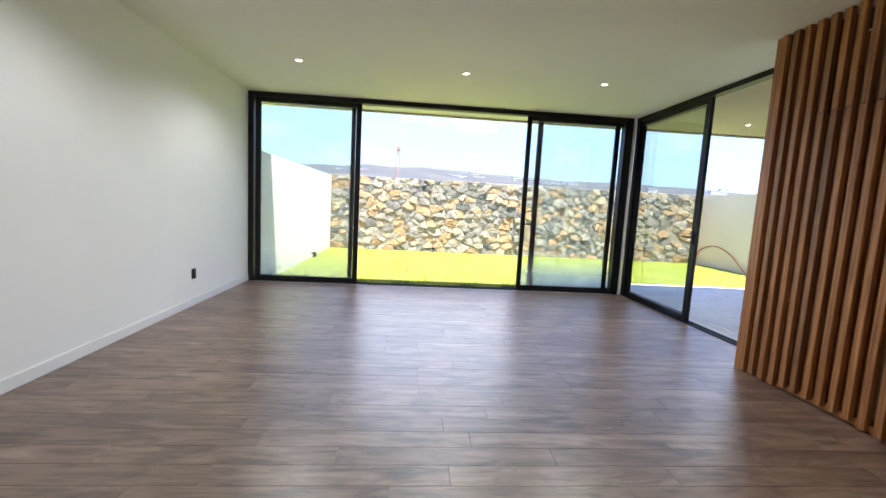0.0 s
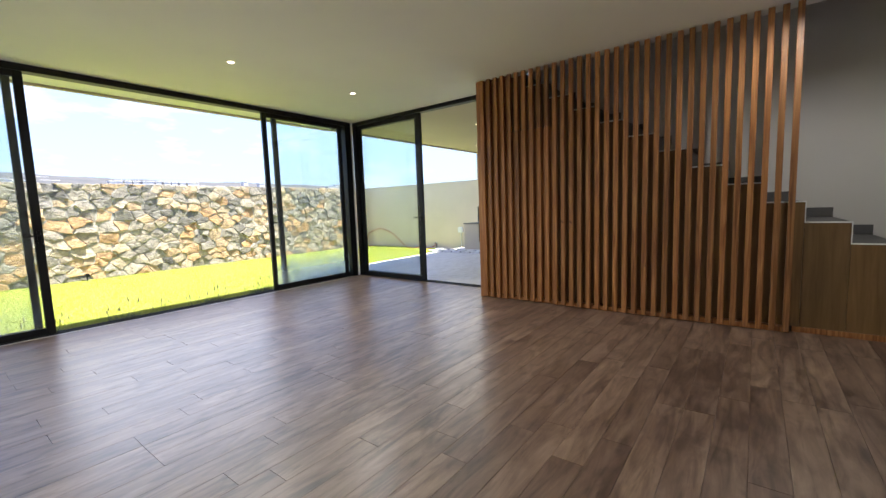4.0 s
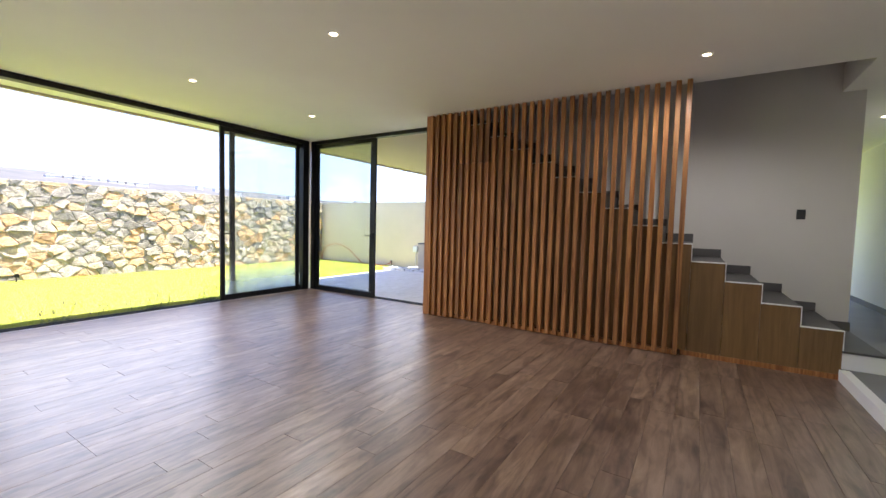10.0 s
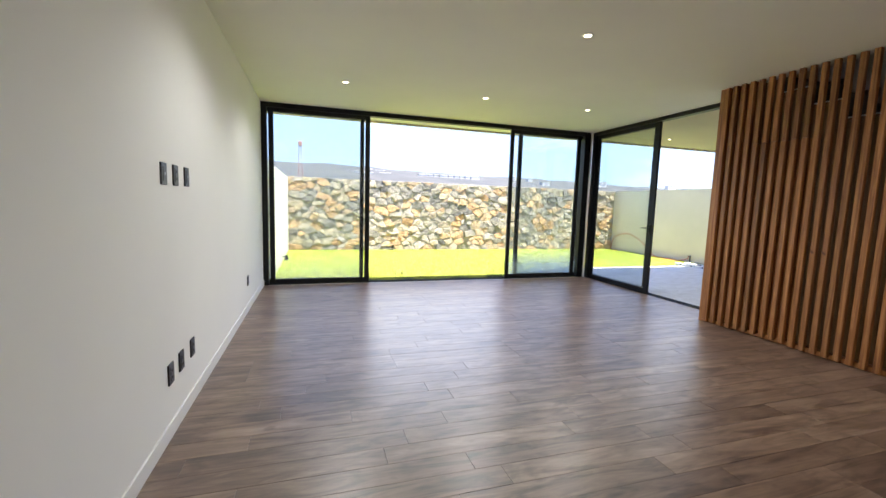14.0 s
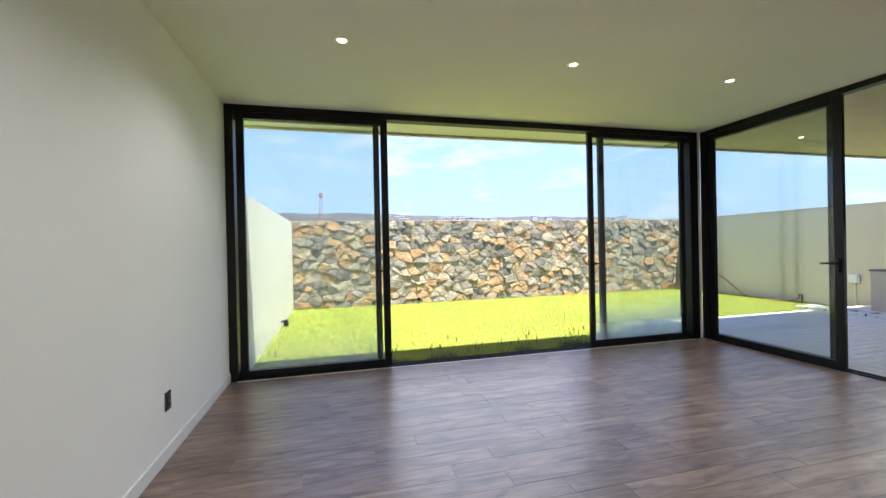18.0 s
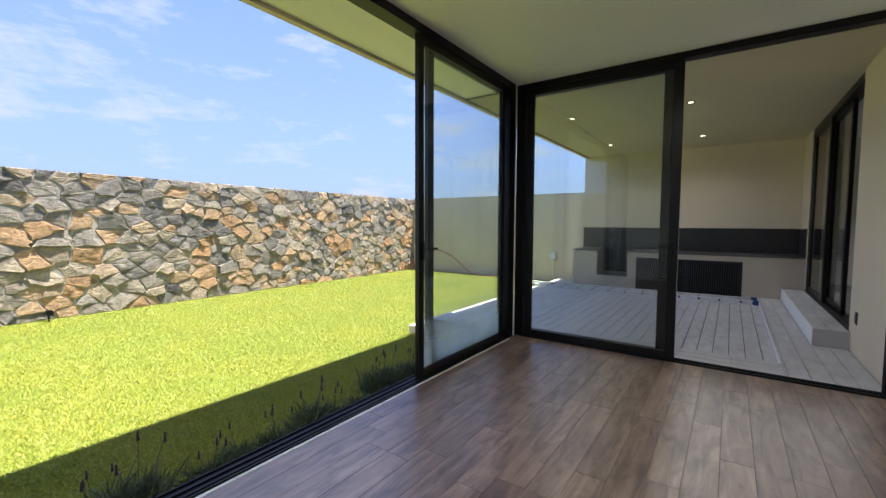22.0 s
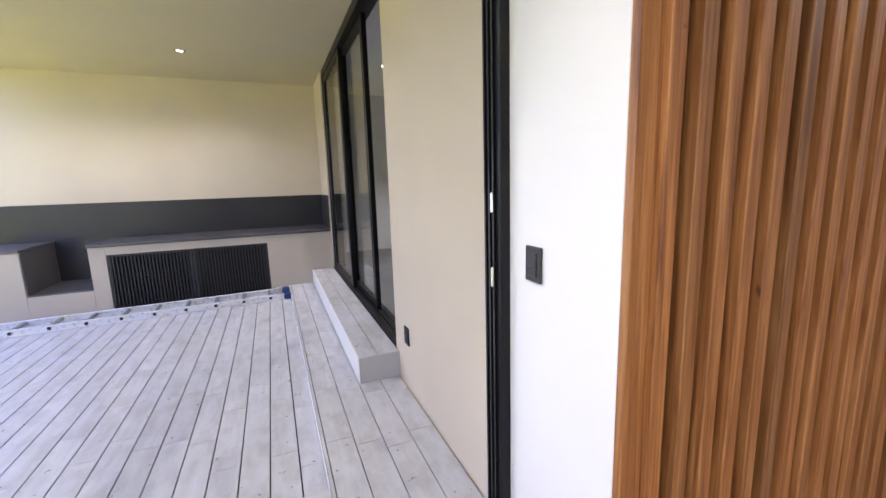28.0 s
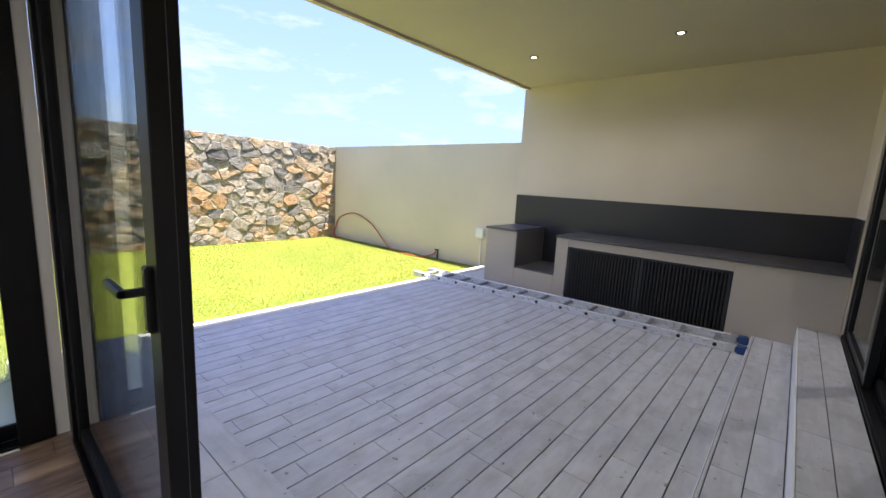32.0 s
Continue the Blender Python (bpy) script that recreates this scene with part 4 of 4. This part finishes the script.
random.seed(4)
def lavender(seed, label):
    rnd = random.Random(seed)
    root = thing("lavender_plant", label, "plant", (0, 0, 0), "lavender row")
    verts, faces = [], []
    for _ in range(480):
        a, lean, h, w = rnd.uniform(0, 2 * math.pi), rnd.uniform(0.1, 1.3), rnd.uniform(0.08, 0.21), rnd.uniform(0.003, 0.006)
        foot = Vector((rnd.gauss(0, 0.075), rnd.gauss(0, 0.055), 0))
        way = Vector((math.cos(a) * lean, math.sin(a) * lean, 1)).normalized()
        side = way.cross(Vector((math.sin(a + 1), math.cos(a), 0.2))).normalized() * w
        mid, tip = foot + way * h * 0.55, foot + way * h + Vector((way.x, way.y, -0.1)) * h * 0.12
        n = len(verts)
        verts += [foot, mid - side, mid + side, tip]
        faces += [(n, n + 1, n + 2), (n + 1, n + 3, n + 2)]
    me = bpy.data.meshes.new("leaves")
    me.from_pydata([tuple(x) for x in verts], [], faces)
    me.materials.append(LEAF)
    o = new("leaves", me)
    o.parent = root
    for _ in range(rnd.randint(1, 4)):
        a, r = rnd.uniform(0, 2 * math.pi), rnd.uniform(0.02, 0.12)
        h = rnd.uniform(0.24, 0.36)
        tip = Vector((math.cos(a) * r, math.sin(a) * r, h))
        s = part("flower_stem", tube([Vector((0, 0, 0.05)), tip * 0.6, tip], 0.0018, 5), LEAF, root)
        f = new("flower", mesh_of("flower", barrel(0.008, 0.05, "z", 6, 0.004, tip), FLOWER))
        f.parent = s
    return root
kinds = [lavender(s, "small grey-green lavender plant beside the garden doors") for s in (1, 2, 3, 4)]
for i in range(22):
    x, y = 0.25 + i * 0.24 + random.uniform(-0.07, 0.07), random.uniform(0.22, 0.42)
    s = random.uniform(0.65, 1.1)
    m = pose(x, y, GROUND, 0, 0, random.uniform(0, 360)) @ Matrix.Scale(s, 4)
    if i < 4:
        kinds[i].matrix_basis = m
    else:
        copy_thing(kinds[i % 4], pose(x, y, GROUND, 0, 0, random.uniform(0, 360)))

# ---- far hills, houses, mast ----
def hills():
    verts, faces = [], []
    nx, ny = 160, 14
    for j in range(ny):
        for i in range(nx):
            x = -700 + 1500 * i / (nx - 1)
            y = 150 + 420 * j / (ny - 1)
            up = min(1.0, j / (ny - 4)) ** 0.8
            ridge = 41 + 5 * noise.noise(Vector((x * 0.006, 1.7, 0))) + 2.0 * noise.noise(Vector((x * 0.03, 5.2, 0)))
            ridge -= 0.012 * max(0, x - 120)
            z = GROUND - 1 + ridge * up + 1.2 * noise.noise(Vector((x * 0.05, y * 0.05, 0)))
            verts.append((x, y, z))
    for j in range(ny - 1):
        for i in range(nx - 1):
            a = j * nx + i
            faces.append((a, a + 1, a + nx + 1, a + nx))
    me = bpy.data.meshes.new("hill")
    me.from_pydata(verts, [], faces)
    me.materials.append(HILL)
    tagged(new("backdrop_hill", me), "dry hazy hillside far beyond the garden wall", "hill", "", "structure")
hills()

def ridge_height(x, y):
    up = min(1.0, (y - 150) / 420 * 13 / 10) ** 0.8
    return GROUND - 1 + 41 * up


mast = thing("lattice_mast", "thin red and white lattice radio mast on the far hill", "mast", (-6.0, 200.0, 0.0))
for sx, sy in ((-1, -1), (1, -1), (1, 1), (-1, 1)):
    part("leg", tube([Vector((sx * 1.3, sy * 1.3, 4.0)), Vector((sx * 0.45, sy * 0.45, 29.0))], 0.11, 5), MAST, mast)
for i in range(12):
    z0, z1 = 4 + i * 2.08, 4 + (i + 1) * 2.08
    w0, w1 = 1.3 - 0.85 * i / 12, 1.3 - 0.85 * (i + 1) / 12
    part("brace", tube([Vector((-w0, -w0, z0)), Vector((w1, -w1, z1))], 0.05, 4), MAST, mast)
    part("brace", tube([Vector((w0, -w0, z0)), Vector((-w1, -w1, z1))], 0.05, 4), MAST, mast)
part("antenna_panel", boxed((-0.9, -0.9, 26.5), (0.9, 0.9, 28.6), 0.2), MAST, mast)

rnd = random.Random(21)
def far_block(x, y, w, h, label, name, category, group, floors, bays):
    z = ridge_height(x, y) - 3.6
    root = thing(name, label, category, (x, y, z), group)
    part("wall", boxed((0, 0, 0), (w, 5, h), 0.05), FAR_WALL, root)
    part("roof", boxed((-0.2, -0.2, h + 0.01), (w + 0.2, 5.2, h + 0.35)), FAR_WALL, root)
    for f in range(floors):
        for b in range(bays):
            part("window", boxed((w * (b + 0.3) / bays, -0.08, 2.2 + f * 2.4), (w * (b + 0.7) / bays, -0.01, 3.4 + f * 2.4)), FAR_DARK, root)
for i in range(12):
    far_block(83 + i * 4.6, 330 + rnd.uniform(-4, 4), 3.9, 4.9, "pale block of flats on the far ridge", "apartment_building", "building", "far flats", 2, 2)
for i in range(22):
    x = rnd.choice((rnd.uniform(165, 420), rnd.uniform(-60, 60), rnd.uniform(165, 320)))
    far_block(x, rnd.uniform(300, 400), rnd.uniform(4, 9), rnd.uniform(3.4, 5.5), "small pale house on the far hillside", "house", "house", "far houses", 1, 1)

# ---- pieces: floor planks ----
def plank_mesh(name, length, width, height, material, cache={}):
    key = (name, round(length, 3), width)
    if key not in cache:
        e = 0.0006 if material is FLOOR_TILE else 0.001
        L, W = length / 2, width / 2
        v = [(x * (L - i), y * (W - i), z) for z, i in ((-height, 0), (-e, 0), (0, e)) for x, y in ((-1, -1), (1, -1), (1, 1), (-1, 1))]
        f = [(8, 9, 10, 11)] + [(a + j, a + (j + 1) % 4, a + 4 + (j + 1) % 4, a + 4 + j) for a in (0, 4) for j in range(4)]
        me = bpy.data.meshes.new(name)
        me.from_pydata(v, [], f)
        me.materials.append(material)
        cache[key] = me
    return cache[key]


def lay(parent, name, material, lo, hi, z, width, full_length, gap, along="x", thick=0.012, seed=1, steps=8, joint=None):
    """Rows of planks over a rectangle, joints staggered."""
    rnd = random.Random(seed)
    o = parent.location
    a0, a1, c0, c1 = (lo[0], hi[0], lo[1], hi[1]) if along == "x" else (lo[1], hi[1], lo[0], hi[0])
    line = c0 if joint is None else joint - width * math.ceil((joint - c0) / width)
    while line < c1 - 0.005:
        c, w = max(line, c0), min(line + width, c1) - max(line, c0)
        line += width
        if w < 0.012:
            continue
        a = a0 - full_length * rnd.randrange(steps) / steps
        while a < a1 - 0.005:
            s, e = max(a, a0), min(a + full_length, a1)
            if e - s > 0.03:
                me = plank_mesh(name, round(e - s - min(gap, 0.002), 4), round(w - gap, 4), thick - 0.001, material)
                mid = ((s + e) / 2, c + w / 2) if along == "x" else (c + w / 2, (s + e) / 2)
                ob = piece(name, me, parent, (mid[0] - o[0], mid[1] - o[1], z - o[2] + rnd.uniform(-0.0004, 0.0004)), 0.0 if along == "x" else radians(90))
            a += full_length


lay(floor, "plank", FLOOR_TILE, (0.0, BACK), (5.96, -0.075), 0.0, 0.1535, 1.15, 0.0016, "x", 0.012, 3, 8, -3.437)
lay(deck, "plank", DECK_TILE, (6.533, -2.487), (11.55, 1.25), DECK, 0.143, 0.612, 0.007, "x", 0.02, 5, 8, -2.373)
lay(platform, "plank", DECK_TILE, (6.092, -3.099), (10.735, -2.489), 0.0, 0.146, 0.612, 0.005, "x", 0.02, 6, 7, -2.655)
lay(border, "plank", DECK_TILE, (6.092, -2.489), (6.53, 1.25), 0.0, 0.146, 0.612, 0.005, "y", 0.02, 7)
lay(step, "plank", DECK_TILE, (7.457, -3.098), (10.735, -2.815), 0.185, 0.15, 0.612, 0.004, "x", 0.012, 8)
part("near_face", boxed((-0.008, 0.0, 0.0), (-0.001, 0.283, 0.183)), TILE_EDGE, step)

# ---- pieces: rubble stones ----
def cell(p, near, box):
    """The part of a rectangle that is closer to one seed than to the others."""
    poly = box
    for q in near:
        dx, dz = q[0] - p[0], q[1] - p[1]
        k = 0.5 + 0.24 * (p[2] - q[2]) / (p[2] + q[2])
        mx, mz = p[0] + dx * k, p[1] + dz * k
        out = []
        for i in range(len(poly)):
            a, b = poly[i], poly[(i + 1) % len(poly)]
            da, db = (a[0] - mx) * dx + (a[1] - mz) * dz, (b[0] - mx) * dx + (b[1] - mz) * dz
            if da <= 0:
                out.append(a)
            if (da <= 0) != (db <= 0):
                t = da / (da - db)
                out.append((a[0] + (b[0] - a[0]) * t, a[1] + (b[1] - a[1]) * t))
        poly = out
        if len(poly) < 3:
            return []
    return poly


def stone_shape(poly, rnd):
    """A split stone: sharp corners, a front broken along two or three flat planes."""
    cx, cz = sum(a[0] for a in poly) / len(poly), sum(a[1] for a in poly) / len(poly)
    rim = []
    for i, a in enumerate(poly):
        b = poly[(i + 1) % len(poly)]
        if math.hypot(b[0] - a[0], b[1] - a[1]) < 0.03:
            continue
        rim.append((a[0] - cx, a[1] - cz))
        long = math.hypot(b[0] - a[0], b[1] - a[1])
        cuts = 3 if long > 0.22 else 2 if long > 0.13 else 1 if long > 0.06 else 0
        for j in range(cuts):
            t, e = (j + rnd.uniform(0.3, 0.8)) / (cuts + 0.1), rnd.uniform(0.84, 1.06)
            rim.append(((a[0] + (b[0] - a[0]) * t - cx) * e, (a[1] + (b[1] - a[1]) * t - cz) * e))
    m = len(rim)
    if m < 3:
        return None
    depth = rnd.uniform(0.010, 0.028)
    planes = [(rnd.uniform(-0.19, 0.19), rnd.uniform(-0.17, 0.07), rnd.uniform(0.0, 0.016)) for _ in range(rnd.choice((1, 2, 2, 3, 3)))]

    def front(u, w):
        return max(0.006, depth + min(px * u + pz * w + po for px, pz, po in planes))

    verts, faces = [], []
    for ring_no, shrink in enumerate((1.0, 0.985, 0.9, 0.5)):
        for u, w in rim:
            reach = math.hypot(u, w)
            k = max(0.3, shrink - 0.005 / max(reach, 0.05))
            j = rnd.uniform(-0.006, 0.006) if ring_no else 0.0
            u2, w2 = u * k + j, w * k - j
            d = (0.0, 0.78 * front(u2, w2), front(u2, w2), front(u2, w2))[ring_no] + (rnd.uniform(-0.003, 0.003) if ring_no > 1 else 0.0)
            verts.append((u2, -d, w2))
    verts.append((0.0, -front(0, 0) - rnd.uniform(-0.002, 0.004), 0.0))
    for r in (0, m, 2 * m):
        for i in range(m):
            faces.append((r + i, r + (i + 1) % m, r + m + (i + 1) % m, r + m + i))
    for i in range(m):
        faces.append((3 * m + i, 3 * m + (i + 1) % m, 4 * m))
    return cx, cz, verts, faces


def rubble(x0, x1, z0, z1, y, n, seed):
    rnd = random.Random(seed)
    wall = slab("stone_wall", (x0, y, z0 - 0.3), (x1, y + 0.4, z1 - 0.02), MORTAR, "rubble stone garden wall of grey and ochre stones", "stone wall")
    squash = 1.55
    pts, tries = [], 0
    while len(pts) < n and tries < 30000:
        tries += 1
        px, pz = rnd.uniform(x0, x1), rnd.uniform(z0, z1) * squash
        r = 0.30 * rnd.choice((0.7, 0.85, 1.0, 1.0, 1.3)) if tries < 3000 else 0.16 * rnd.uniform(0.6, 1.2)
        if all((px - q[0]) ** 2 + (pz - q[1]) ** 2 > (0.5 * (r + q[2])) ** 2 for q in pts):
            pts.append((px, pz, r))
    box = [(x0, z0 * squash), (x1, z0 * squash), (x1, z1 * squash), (x0, z1 * squash)]
    stones = []
    for p in pts:
        near = [q for q in pts if q is not p and (q[0] - p[0]) ** 2 + (q[1] - p[1]) ** 2 < 1.2]
        poly = [(a[0], a[1] / squash) for a in cell(p, near, box)]
        shape = stone_shape(poly, rnd) if len(poly) > 2 else None
        if shape:
            area = abs(sum(poly[i - 1][0] * poly[i][1] - poly[i][0] * poly[i - 1][1] for i in range(len(poly)))) / 2
            stones.append((area, shape))
    stones.sort(key=lambda st: -st[0])
    chips_v, chips_f = [], []
    for k, (area, (cx, cz, verts, faces)) in enumerate(stones):
        if k < 300:
            me = bpy.data.meshes.new("stone")
            me.from_pydata(verts, [], faces)
            me.materials.append(STONE)
            piece("stone", me, wall, (cx - x0, 0.004, cz - z0 + 0.3))
        else:
            o = len(chips_v)
            chips_v += [(a + cx - x0, b + 0.004, c + cz - z0 + 0.3) for a, b, c in verts]
            chips_f += [tuple(o + i for i in f) for f in faces]
    if chips_f:
        me = bpy.data.meshes.new("small_stones")
        me.from_pydata(chips_v, [], chips_f)
        me.materials.append(STONE_CHIP)
        tagged(piece("small_stones", me, wall, (0, 0, 0)), "small stones wedged between the large ones", "", "", "stuff")
    return wall


rubble(0.0, 11.79, GROUND, 2.06, 6.215, 470, 11)

# ---- lawn ----
def lawn():
    rng = np.random.default_rng(7)
    n = 900000
    x = rng.uniform(0.01, 11.78, n)
    y = 0.12 + (6.2 - 0.12) * rng.random(n) ** 1.25
    keep = (x < 5.79) | (y > 1.415) | ((x < 5.97) & (y < 1.245))
    x, y = x[keep], y[keep]
    n = len(x)
    a, h, w = rng.uniform(0, 2 * np.pi, n), rng.uniform(0.010, 0.026, n), rng.uniform(0.0013, 0.0028, n)
    lean, b = rng.uniform(0.006, 0.036, n), rng.uniform(0, 2 * np.pi, n)
    co = np.empty((n, 3, 3))
    co[:, 0] = np.stack([x - w * np.cos(a), y - w * np.sin(a), np.full(n, GROUND)], 1)
    co[:, 1] = np.stack([x + w * np.cos(a), y + w * np.sin(a), np.full(n, GROUND)], 1)
    co[:, 2] = np.stack([x + lean * np.cos(b), y + lean * np.sin(b), GROUND + h], 1)
    me = bpy.data.meshes.new("grass")
    me.vertices.add(3 * n)
    me.vertices.foreach_set("co", co.ravel())
    me.loops.add(3 * n)
    me.loops.foreach_set("vertex_index", np.arange(3 * n, dtype=np.int32))
    me.polygons.add(n)
    me.polygons.foreach_set("loop_start", np.arange(0, 3 * n, 3, dtype=np.int32))
    me.update()
    me.materials.append(GRASS)
    tagged(new("grass", me), "short bright green lawn in full sun", "lawn", "", "stuff")


lawn()
